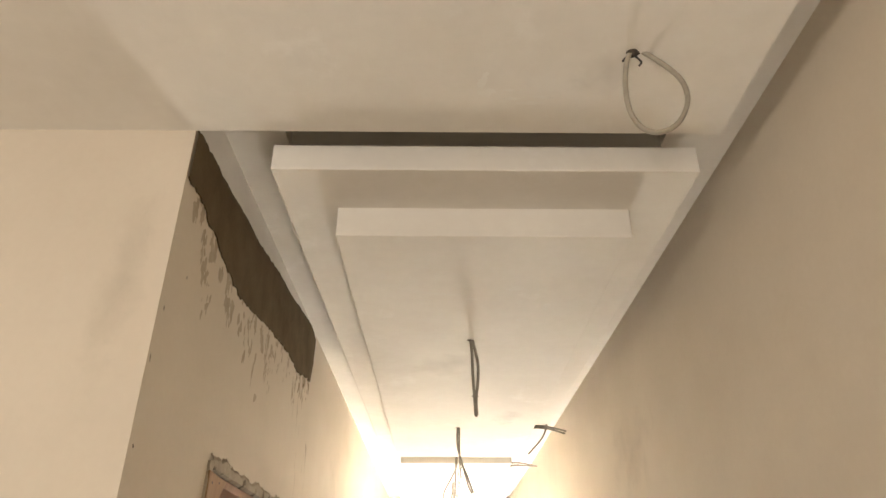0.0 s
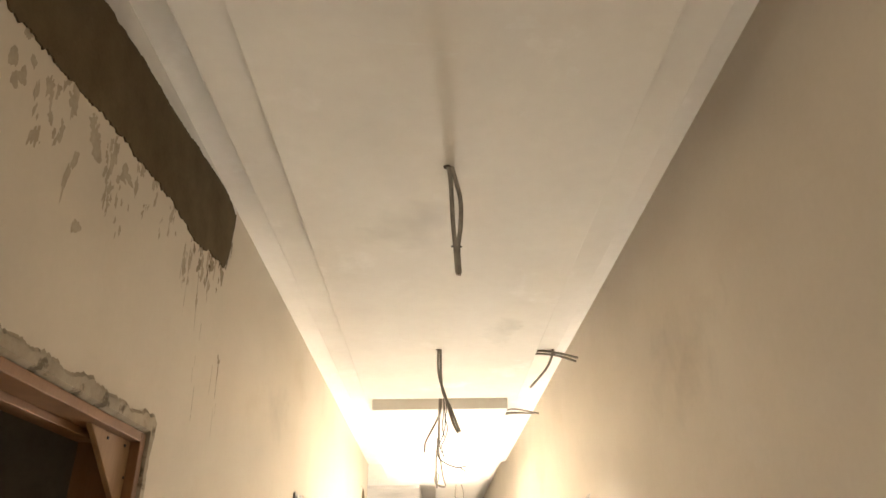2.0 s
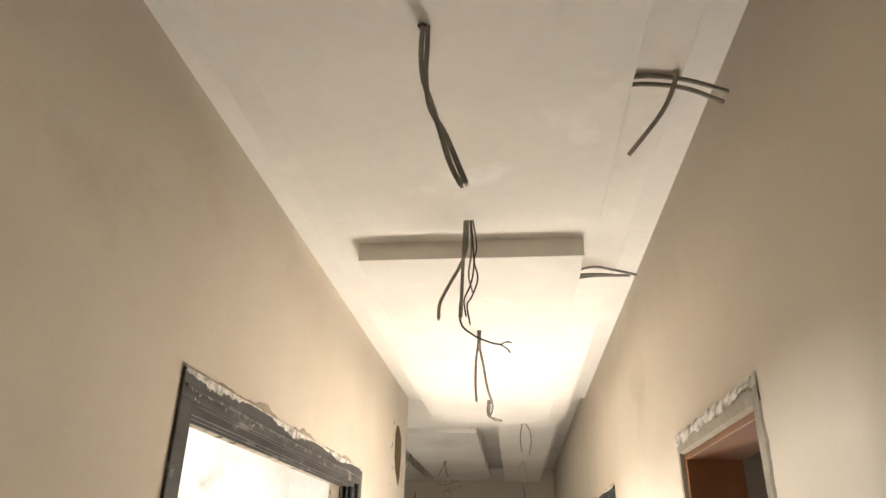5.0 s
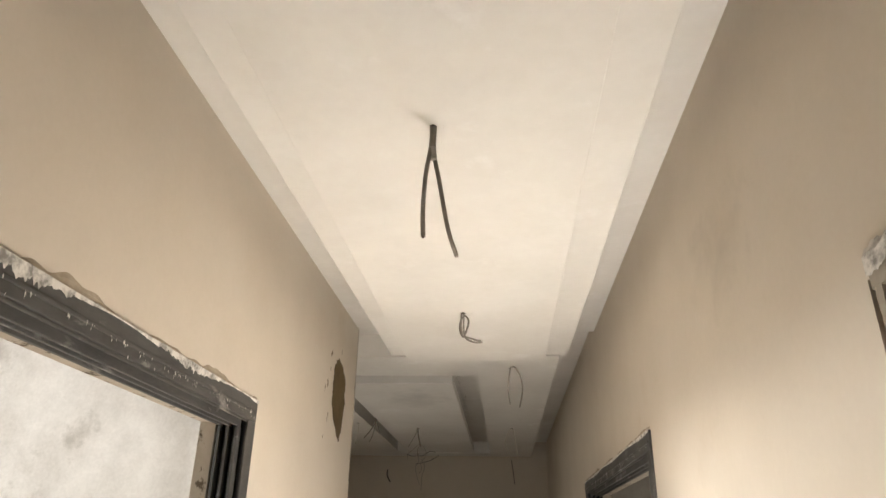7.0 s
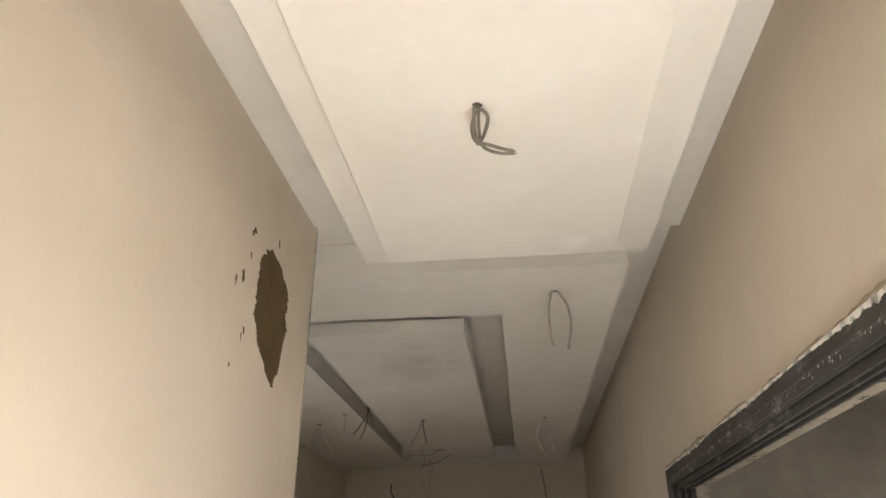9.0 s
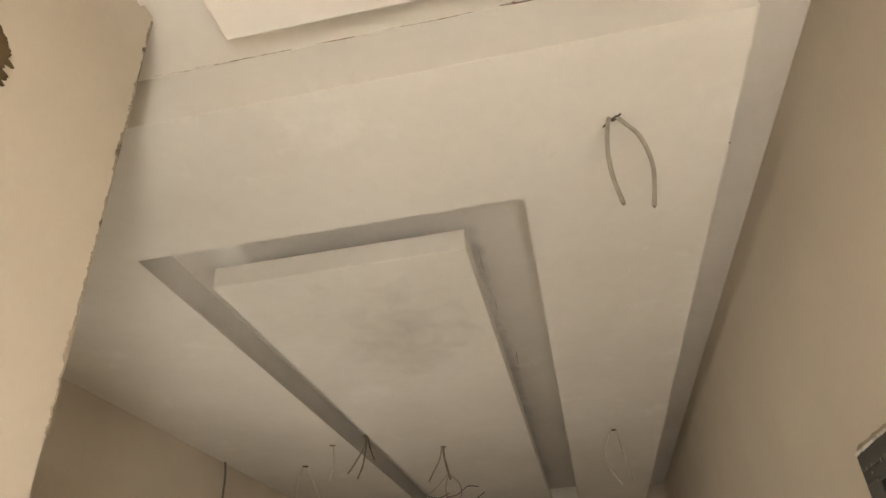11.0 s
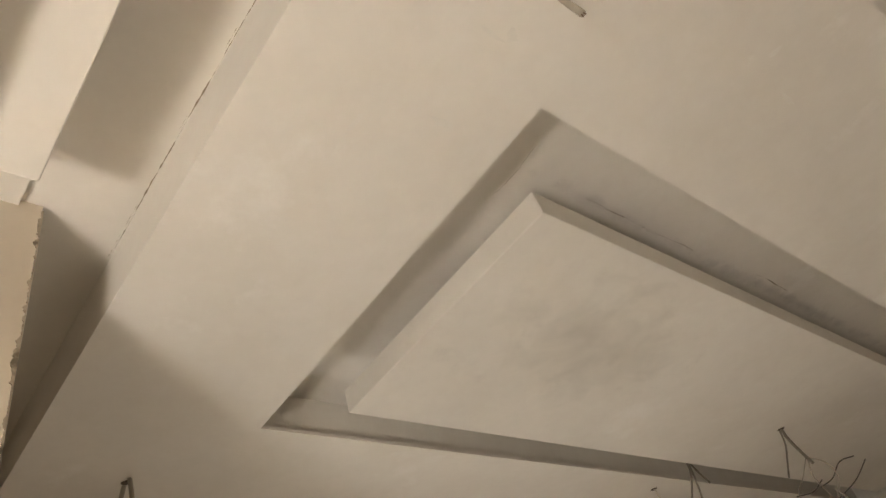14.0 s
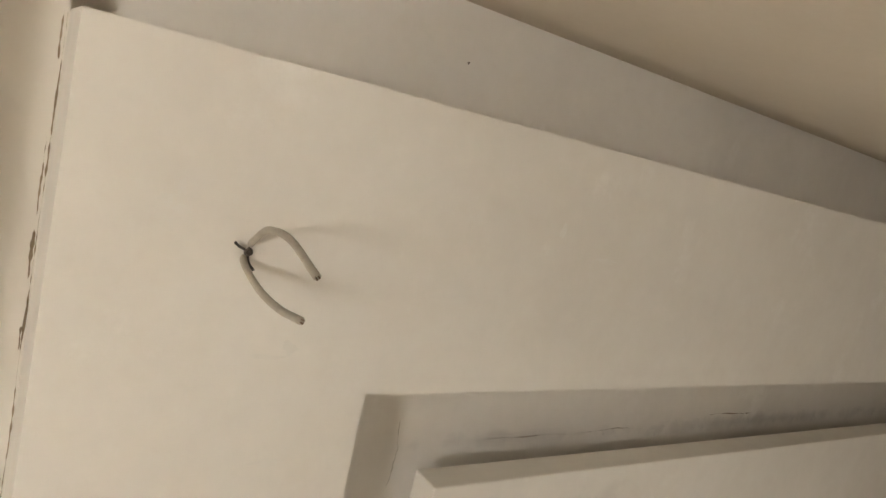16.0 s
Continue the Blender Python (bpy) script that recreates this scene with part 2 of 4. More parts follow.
setting("ceiling_hall", boxes((-3.3, 0.75, -3.0, 2.0, ZA, 3.5)), CEIL, "white skimmed hall ceiling with trowel marks", "ceiling")
setting("ceiling_upper", boxes((XL, -0.768, 2.0, 2.34, ZB, 3.5), (-0.768, 0.68, 2.0, 2.34, 3.42, 3.5), (XL, 0.68, 2.34, 11.455, ZB, 3.5), (-2.6, 0.68, 11.455, YR, 3.17, 3.5)), CEIL, "white upper ceiling above the stepped panels", "ceiling")
setting("ceiling_slot", boxes((0.68, XR, -3.0, YR, ZS, 3.5)), CEIL, "white recessed slot along the long wall", "ceiling")
setting("ceiling_room_slot", boxes((0.655, XR, YR, 18.85, 3.27, 3.5)), CEIL, "white recessed slot beside the room ceiling", "ceiling")
setting("ceiling_far_slot", boxes((-2.6, 0.655, 18.45, 18.85, 3.15, 3.5)), CEIL, "white recessed slot before the far wall", "ceiling")
RX0, RX1, RY0, RY1 = -1.575, -0.04, 12.41, 18.05
setting("ceiling_room", boxes((-2.6, RX0 - 0.05, YR, 18.45, ZR, 3.5), (RX0 - 0.05, RX0, YR, 18.45, ZR, ZR + 0.014), (RX1, 0.655, YR, 18.45, ZR, 3.5), (RX0 - 0.05, RX1, YR, RY0, ZR + 0.0141, 3.5), (RX0, RX1, YR, RY0, ZR, ZR + 0.014),
                              (RX0, RX1, RY1, 18.45, ZR, ZR + 0.014), (RX0 - 0.05, RX1, RY1 + 0.05, 18.45, ZR + 0.0141, 3.5), (RX0 - 0.05, RX1, RY0, RY1 + 0.05, 3.17, 3.5)), CEIL, "white room ceiling with a long sunken tray", "ceiling")


def ceiling_panel(name, x0, x1, y0, y1, z0, z1, label, taper=(0.0, 0.0)):
    """A plasterboard panel; taper moves its two far corners sideways."""
    bm = boxes((x0, x1, y0, y1, z0, z1), bevel=0.004)
    for v in bm.verts:
        if v.co.y > (y0 + y1) / 2:
            v.co.x += taper[0] if v.co.x < (x0 + x1) / 2 else taper[1]
    ob = new(name, mesh_of(name, bm, CEIL))
    return tagged(ob, label, "ceiling panel", kind="structure")


ceiling_panel("ceiling_panel_wide", -0.772, 0.716, 2.125, 11.442, Z1, 3.012, "wide white stepped panel under the passage ceiling", (0.068, -0.014))
ceiling_panel("ceiling_panel_near", -0.572, 0.53, 2.38, 6.52, Z2, Z1 + 0.01, "narrow white lower panel at the passage start")
ceiling_panel("ceiling_panel_far", -0.562, 0.507, 6.965, 11.25, Z3, Z1 + 0.01, "narrow white lower panel at the passage end", (0.018, 0.0))
ceiling_panel("ceiling_panel_room", -1.39, -0.303, 12.67, 17.82, 2.955, 3.052, "long white panel hung in the room's sunken tray")

setting("ceiling_block", boxes((-0.655, 0.66, 2.33, 11.40, 3.012, ZB + 0.01)), CEIL, "plain white block that carries the stepped panels", "ceiling")

setting("ceiling_tray_block", boxes((-1.2, -0.55, 12.9, 17.5, 3.052, 3.18)), CEIL, "plain white block that carries the tray panel", "ceiling")

# side rooms behind the openings
setting("side_room_wall", boxes((-5.6, -5.4, 4.4, 7.95, 0, 3.0), (-5.6, -5.4, 8.95, 11.27, 0, 3.0), (-5.6, -5.4, 7.95, 8.95, 0, 1.7), (-5.6, -5.4, 7.95, 8.95, 2.4, 3.0),
                                (-5.4, -1.2, 4.4, 4.6, 0, 3.0), (-5.4, -2.8, 11.07, 11.27, 0, 3.0), (-2.8, -1.2, 11.07, 11.26, 0, 3.0), (-1.22, -1.203, 4.6, 6.2, 0, 3.0), (-1.22, -1.203, 9.4, 11.07, 0, 3.0)), ROOMWALL,
        "bright mottled plaster of the daylit side room", "wall")
setting("side_room_ceiling", boxes((-5.4, -1.2, 4.6, 11.07, 3.0, 3.2)), ROOMWALL, "pale plaster ceiling of the side room", "ceiling")
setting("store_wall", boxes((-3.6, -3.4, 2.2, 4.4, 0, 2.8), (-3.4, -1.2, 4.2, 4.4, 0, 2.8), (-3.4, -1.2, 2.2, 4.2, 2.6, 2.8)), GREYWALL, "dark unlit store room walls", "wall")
# bath and dim room window openings are added to let fill light in
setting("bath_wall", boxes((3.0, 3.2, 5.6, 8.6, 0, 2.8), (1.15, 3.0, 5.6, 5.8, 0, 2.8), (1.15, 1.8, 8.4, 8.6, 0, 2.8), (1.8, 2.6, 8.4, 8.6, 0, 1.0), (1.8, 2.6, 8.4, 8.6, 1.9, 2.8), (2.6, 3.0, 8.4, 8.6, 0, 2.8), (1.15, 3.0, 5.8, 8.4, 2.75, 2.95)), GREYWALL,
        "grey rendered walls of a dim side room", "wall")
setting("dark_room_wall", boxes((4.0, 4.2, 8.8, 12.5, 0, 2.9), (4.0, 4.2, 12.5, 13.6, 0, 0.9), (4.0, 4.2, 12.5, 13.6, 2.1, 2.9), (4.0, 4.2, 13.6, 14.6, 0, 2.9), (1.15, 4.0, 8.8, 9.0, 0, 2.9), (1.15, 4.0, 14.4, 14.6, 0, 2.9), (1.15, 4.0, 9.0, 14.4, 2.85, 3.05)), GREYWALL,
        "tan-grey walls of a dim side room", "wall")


# ---- cement patches on the wall ----
def fray(u, seed, amount):
    return amount * (noise.noise((u * 9.0, seed, 0.0)) + 0.6 * noise.noise((u * 31.0, seed, 4.0)) + 0.4 * noise.noise((u * 90.0, seed, 9.0)))


def ribbon(lower, upper, n, x, thick, along):
    """A thin sheet on a wall face between two edges, given as functions of u in 0..1; along gives the place for u."""
    bm = bmesh.new()
    rows = []
    for i in range(n + 1):
        u = i / n
        a, lo, hi = along(u), lower(u), upper(u)
        hi = max(hi, lo + 0.002)
        rows.append([bm.verts.new((x + d, *p)) for d in (0.0, thick) for p in ((a, lo), (a, hi))])
    for r, s in zip(rows, rows[1:]):
        bm.faces.new((r[2], s[2], s[3], r[3]))
        bm.faces.new((r[0], s[0], s[2], r[2]))
        bm.faces.new((r[3], s[3], s[1], r[1]))
    bm.normal_update()
    return bm


def ease(u, *knots):
    """Smooth run through (u, value) knots."""
    for (a, p), (b, q) in zip(knots, knots[1:]):
        if u <= b:
            w = (u - a) / (b - a)
            w = w * w * (3 - 2 * w)
            return p + (q - p) * w
    return knots[-1][1]


top_edge = lambda u: ease(u, (0, 2.985), (0.3, 3.01), (0.6, 3.07), (0.93, ZB - 0.01), (1, ZB - 0.03)) + fray(u, 1.0, 0.012) + fray(u * 5, 2.0, 0.006)
low_edge = lambda u: ease(u, (0, 2.80), (0.3, 2.69), (0.5, 2.735), (0.62, 2.775), (0.8, 2.765), (0.91, 2.80), (0.965, 2.80), (0.985, 2.87), (1, 3.05)) + fray(u, 7.0, 0.02) + fray(u * 4, 8.0, 0.016)
patch_at = lambda u: 2.012 + 2.365 * u
long_patch = ob = new("cement_patch", (mesh_of("cement_patch", ribbon(low_edge, top_edge, 420, XL, 0.006, patch_at), CEMENT)))
tagged(ob, "long ragged patch of dark damp cement under the ceiling", "wall patch")
setting("trim", ribbon(lambda u: top_edge(u) + 0.001, lambda u: ZB + 0.01, 420, XL, 0.004, patch_at), CEIL, "white skim turned down over the wall top", "trim")
blob_l = lambda u: ease(u, (0, 11.06), (0.1, 10.97), (0.25, 10.86), (0.45, 10.80), (0.8, 10.80), (0.93, 10.84), (1, 10.90)) + fray(u, 21.0, 0.03)
blob_r = lambda u: ease(u, (0, 11.07), (0.2, 11.13), (0.5, 11.165), (0.8, 11.15), (0.93, 11.05), (1, 10.91)) + fray(u, 27.0, 0.03)


def upright(bm, x):
    """Swaps a ribbon's two wall directions."""
    for v in bm.verts:
        v.co.y, v.co.z = v.co.z, v.co.y
    bmesh.ops.reverse_faces(bm, faces=bm.faces[:])
    return bm


ob = new("cement_patch", (mesh_of("cement_patch", upright(ribbon(lambda u: blob_l(u) + fray(u * 4, 3.0, 0.014), lambda u: blob_r(u) + fray(u * 4, 5.0, 0.014), 320, XL, 0.005, lambda u: 2.18 + 0.565 * u), XL), CEMENT)))
tagged(ob, "upright ragged patch of dark cement near the passage end", "wall patch")


def flecks(name, mat, x, spots, label, seed):
    """Small uneven dabs of mortar: (y, z, half width, half height) each."""
    rng = random.Random(seed)
    bm = bmesh.new()
    for y, z, a, b in spots:
        k = rng.randint(16, 24)
        turn, ring = rng.uniform(-0.5, 0.5), []
        for i in range(k):
            w = 2 * math.pi * i / k
            r = 0.8 + 0.75 * noise.noise((math.cos(w) * 1.3 + y * 7, math.sin(w) * 1.3, z * 9)) + rng.uniform(-0.16, 0.16)
            dy, dz = a * r * math.cos(w), b * r * math.sin(w)
            ring.append(bm.verts.new((x, y + dy * math.cos(turn) - dz * math.sin(turn) * 0.4, z + dz)))
        mid = bm.verts.new((x + 0.0002, y, z))
        for i in range(k):
            bm.faces.new((ring[i], ring[(i + 1) % k], mid))
    for v in bm.verts:
        v.co.x += 0.0007
    return tagged(new(name, mesh_of(name, bm, mat)), label, "wall stain", kind="stuff")


rng = random.Random(4)
dabs = []
for i in range(70):          # loose groups, each a brushed smear of several dabs
    u = rng.random()
    y0 = 2.06 + 2.15 * u
    below = rng.random() ** 1.3
    z0 = low_edge((y0 - 2.012) / 2.365) + 0.005 - 0.36 * below * (0.5 + 0.5 * math.sin(u * 7 + 1) ** 2) * (1 - 0.35 * u)
    lean = rng.uniform(-0.5, 0.2)
    for k in range(rng.randint(1, 6)):
        s = rng.uniform(0.006, 0.03) * (1.2 - 0.7 * below)
        dz = rng.uniform(-0.04, 0.04)
        dabs.append((y0 + lean * dz + rng.uniform(-0.02, 0.02), z0 + dz, s * rng.uniform(0.4, 0.9), s * rng.uniform(0.8, 1.9)))
for y, z, a, b in ((2.585, 2.61, 0.05, 0.055), (2.64, 2.60, 0.035, 0.05), (2.64, 2.535, 0.012, 0.02), (2.746, 2.605, 0.022, 0.03), (2.85, 2.59, 0.012, 0.035), (2.985, 2.66, 0.035, 0.03), (2.917, 2.565, 0.016, 0.022),
                   (2.885, 2.495, 0.018, 0.04), (3.13, 2.65, 0.05, 0.05), (3.055, 2.54, 0.014, 0.035), (3.335, 2.66, 0.05, 0.028), (3.235, 2.55, 0.010, 0.06), (3.04, 2.465, 0.012, 0.06), (3.135, 2.39, 0.022, 0.025),
                   (2.77, 2.69, 0.02, 0.035), (2.55, 2.72, 0.018, 0.045), (2.35, 2.70, 0.05, 0.06), (2.28, 2.63, 0.03, 0.04), (2.45, 2.66, 0.03, 0.05)):
    for k in range(3):        # a wiped smear is several dabs run together
        dabs.append((y + rng.uniform(-0.5, 0.5) * a, z + rng.uniform(-0.5, 0.5) * b, a * rng.uniform(0.5, 0.9), b * rng.uniform(0.5, 0.9)))
flecks("cement_splatter", SMEAR, XL, dabs, "brushed cement splashes scattered below the patch", 5)


def streaks(name, mat, x, runs, label, seed, parent=None):
    """Thin tapered runs down a wall: (y at the top, z at the top, y at the foot, z at the foot, width)."""
    rg = random.Random(seed)
    bm = bmesh.new()
    for ya, za, yb, zb, w in runs:
        n, rows = 24, []
        for i in range(n + 1):
            u = i / n
            y = ya + (yb - ya) * u + 0.004 * noise.noise((za * 9, u * 4, seed))
            h = w * 0.5 * max(0.12, 0.55 + 0.9 * noise.noise((ya * 31, u * 6, 2.0))) * (1 - 0.45 * u) * min(1, 8 * (1 - u) + 0.2)
            rows.append((bm.verts.new((x + 0.0018, y - h, za + (zb - za) * u)), bm.verts.new((x + 0.0018, y + h, za + (zb - za) * u))))
        for p, q in zip(rows, rows[1:]):
            bm.faces.new((p[0], p[1], q[1], q[0]))
    bmesh.ops.recalc_face_normals(bm, faces=bm.faces[:])
    if parent:
        return part(name, bm, mat, parent, label)
    return tagged(new(name, mesh_of(name, bm, mat)), label, "wall stain", kind="stuff")


streaks("cement_drips", DRIP, XL, [(4.028, 2.67, 4.073, 2.436, 0.008), (3.921, 2.694, 3.932, 2.445, 0.006), (4.141, 2.498, 4.144, 2.426, 0.007), (4.119, 2.31, 4.129, 2.253, 0.008), (4.166, 2.251, 4.175, 2.115, 0.008),
        (4.415, 2.436, 4.425, 2.269, 0.02), (4.346, 2.388, 4.344, 2.261, 0.009), (4.426, 2.229, 4.43, 2.098, 0.008), (3.884, 2.682, 3.884, 2.528, 0.006), (3.85, 2.70, 3.853, 2.56, 0.006),
        (4.13, 2.36, 4.134, 2.32, 0.006), (4.45, 2.26, 4.452, 2.2, 0.006)], "dried cement drips running down the wall", 6)
ends = []
for y, z, n in ((4.325, 2.86, 7), (4.36, 2.95, 4), (4.27, 2.82, 4), (4.15, 2.81, 5), (4.02, 2.77, 4), (4.11, 2.72, 3), (3.9, 2.77, 3)):
    for i in range(n):
        s = y + rng.uniform(-0.03, 0.03)
        ends.append((s, z + 0.03, s + rng.uniform(-0.01, 0.01), z - rng.uniform(0.0, 0.06), rng.uniform(0.006, 0.02)))
for run in ends:
    streaks("dribble", CEMENT, XL, [run], "", 7, long_patch)
flecks("cement_splatter", DRIP, XL, [(4.415, 2.43, 0.02, 0.016), (4.40, 2.445, 0.012, 0.01), (4.116, 2.66, 0.015, 0.02), (4.125, 2.70, 0.012, 0.02), (4.27, 2.74, 0.016, 0.014), (4.26, 2.69, 0.012, 0.014), (4.03, 2.70, 0.035, 0.035),
       (4.16, 2.76, 0.05, 0.03), (4.30, 2.78, 0.03, 0.05), (3.95, 2.73, 0.025, 0.02)], "small dark cement dabs under the patch end", 9)
flecks("cement_splatter", CEMENT, XL, [(10.71, 2.74, 0.018, 0.022), (10.69, 2.72, 0.012, 0.02), (10.65, 2.51, 0.02, 0.03), (10.59, 2.47, 0.012, 0.025), (10.72, 2.31, 0.012, 0.02), (10.63, 2.15, 0.012, 0.012),
       (10.99, 2.81, 0.012, 0.02), (10.70, 2.28, 0.008, 0.02), (10.70, 2.62, 0.01, 0.015)], "small dark cement dabs round the patch", 8)


# ---- door openings ----
def ragged_edge(side, x, y0, y1, z, seed, mat=RAWEDGE, depth=0.09, drop=0.0):
    """The broken mortar strip over an opening; side is +1 when the wall faces +x."""
    bm = bmesh.new()
    n, rows = 260, []
    for i in range(n + 1):
        u = i / n
        y = y0 + (y1 - y0) * u
        top = z + depth * 0.62 + fray(u, seed, 0.022) + 0.02 * noise.noise((u * 5.0, seed, 7.0)) + fray(u * 3, seed + 2, 0.006)
        out = 0.007 + 0.004 * noise.noise((u * 17, seed, 2.0))
        rows.append([bm.verts.new((x + side * d, y, h)) for d, h in ((0.0, top), (out, top - 0.012), (out * 0.8, z + 0.012), (-0.02, z))])
    for r, s in zip(rows, rows[1:]):
        for k in range(3):
            bm.faces.new((r[k], s[k], s[k + 1], r[k + 1]) if side < 0 else (r[k + 1], s[k + 1], s[k], r[k]))
    bm.normal_update()
    return bm


def jamb_edge(side, x, y, width, z0, z1, seed):
    """The broken mortar strip beside an opening, from z0 up to z1; width may be negative."""
    bm = bmesh.new()
    n, rows = 220, []
    for i in range(n + 1):
        u = i / n
        z = z0 + (z1 - z0) * u
        far = y + width * 0.8 + fray(u, seed, 0.016) + 0.016 * noise.noise((u * 6.0, seed, 7.0)) + fray(u * 4, seed + 2, 0.005)
        out = 0.006 + 0.004 * noise.noise((u * 17, seed, 2.0))
        rows.append([bm.verts.new((x + side * d, h, z)) for d, h in ((0.0, far), (out, far - width * 0.15), (out * 0.8, y + width * 0.1), (-0.02, y))])
    for r, s in zip(rows, rows[1:]):
        for k in range(3):
            bm.faces.new((r[k], s[k], s[k + 1], r[k + 1]))
    bmesh.ops.recalc_face_normals(bm, faces=bm.faces[:])
    return bm


def prism(a, b, c, x0, x1):
    """A triangular board standing in a wall opening, corners as (y, z)."""
    bm = bmesh.new()
    f = [bm.verts.new((x0, *p)) for p in (a, b, c)]
    g = [bm.verts.new((x1, *p)) for p in (a, b, c)]
    bm.faces.new(f)
    bm.faces.new(g)
    for i in range(3):
        j = (i + 1) % 3
        bm.faces.new((f[i], f[j], g[j], g[i]))
    bmesh.ops.recalc_face_normals(bm, faces=bm.faces[:])
    bmesh.ops.bevel(bm, geom=bm.edges[:], offset=0.002, segments=1, affect="EDGES")
    return bm


def timber_opening():
    """The plywood-lined opening in the left wall, braced across its upper corners."""
    y0, y1, z = 2.68, 3.86, 2.0
    d = thing("door_1", "raw door opening lined with brown boards, braced with plywood", "door frame", (XL, (y0 + y1) / 2, 0), kind="structure")
    d.matrix_world = Matrix.Identity(4)
    part("jamb", boxes((-1.2, -1.004, y0 + 0.003, y0 + 0.035, 0, z), bevel=0.003), BROWNBOARD, d)
    part("jamb", boxes((-1.2, -1.004, y1 - 0.075, y1 - 0.04, 0, z), bevel=0.003), BROWNBOARD, d)
    part("header", boxes((-1.2, -1.004, y0 + 0.036, y1 - 0.076, z - 0.03, z), bevel=0.003), BROWNBOARD, d)
    part("brace", prism((y0 - 0.018, z - 0.003), (y0 + 0.195, z - 0.012), (y0 - 0.018, z - 0.215), -1.0035, -0.988), PLYWOOD, d, "triangular plywood corner brace")
    part("brace", prism((y1 - 0.35, z - 0.031), (y1 - 0.077, z - 0.031), (y1 - 0.077, z - 0.25), -1.052, -1.034), PLYWOOD, d, "triangular plywood corner brace")
    part("stop", boxes((-1.115, -1.085, y0 + 0.037, y1 - 0.077, z - 0.052, z - 0.031), bevel=0.002), BROWNBOARD, d, "thin brown stop strip")
    for y, h in ((y1 - 0.12, z - 0.05), (y1 - 0.09, z - 0.14), (y1 - 0.24, z - 0.05)):
        part("nail", boxes((-1.034, -1.030, y - 0.004, y + 0.004, h - 0.004, h + 0.004), bevel=0.001), DARKWIRE, d, "dark nail head")
    for y, h in ((y0 + 0.02, z - 0.04), (y0 + 0.10, z - 0.03), (y0 + 0.01, z - 0.13)):
        part("nail", boxes((-0.989, -0.9865, y - 0.004, y + 0.004, h - 0.004, h + 0.004), bevel=0.001), DARKWIRE, d, "dark nail head")
    part("mortar", ragged_edge(1, XL, y0 - 0.01, y1 + 0.0, z, 31.0), RAWEDGE, d, "broken grey mortar edge")
    part("mortar", jamb_edge(1, XL, y0 + 0.035, -0.075, 0, z + 0.03, 33.0), RAWEDGE, d, "broken grey mortar edge")
    part("mortar", jamb_edge(1, XL, y1 - 0.04, 0.05, 0, z + 0.03, 35.0), RAWEDGE, d, "broken grey mortar edge")
    return d


def painted_opening():
    """The red-brown lined opening in the long wall."""
    y0, y1, z = 6.32, 7.54, 2.0
    d = thing("door_3", "door opening lined with red-brown painted boards", "door frame", (0, 0, 0), kind="structure")
    part("jamb", boxes((0.965, 1.22, y0 + 0.05, y0 + 0.09, 0, z), bevel=0.003), LINING, d)
    part("jamb", boxes((0.965, 1.22, y1 - 0.09, y1 - 0.05, 0, z), bevel=0.003), LINING, d)
    part("header", boxes((0.965, 1.22, y0 + 0.091, y1 - 0.091, z - 0.035, z + 0.002), bevel=0.003), LINING, d)
    part("mortar", ragged_edge(-1, XR, y0 - 0.02, y1 - 0.02, z - 0.01, 41.0, depth=0.12), RAWDARK, d, "broken grey mortar edge")
    part("mortar", jamb_edge(-1, XR, y0 + 0.06, -0.09, 0, z + 0.04, 43.0), RAWDARK, d, "broken grey mortar edge")
    part("mortar", jamb_edge(-1, XR, y1 - 0.06, 0.04, 0, z + 0.04, 45.0), RAWDARK, d, "broken grey mortar edge")
    bm = bmesh.new()
    n, rows = 420, []
    for i in range(n + 1):
        u = i / n
        y = y0 - 0.02 + (y1 - y0) * u
        thick = max(0.0, 0.25 + 0.55 * u + 0.9 * noise.noise((u * 5.0, 47.0, 1.0)))
        hang = 0.006 + 0.05 * thick + (fray(u * 1.5, 48.0, 0.02) + fray(u * 4, 49.0, 0.008)) * thick
        rows.append([bm.verts.new((XR - t, y, h)) for t, h in ((0.001, z + 0.095 + fray(u * 2, 50.0, 0.012)), (0.0125, z + 0.072 + fray(u, 41.0, 0.010)), (0.0118, z + 0.072 - max(0.002, hang)))])
    for r, s in zip(rows, rows[1:]):
        for k in range(2):
            bm.faces.new((r[k], s[k], s[k + 1], r[k + 1]))
    bmesh.ops.recalc_face_normals(bm, faces=bm.faces[:])
    part("splash", bm, SPLASH, d, "white plaster smeared over the edge")
    return d


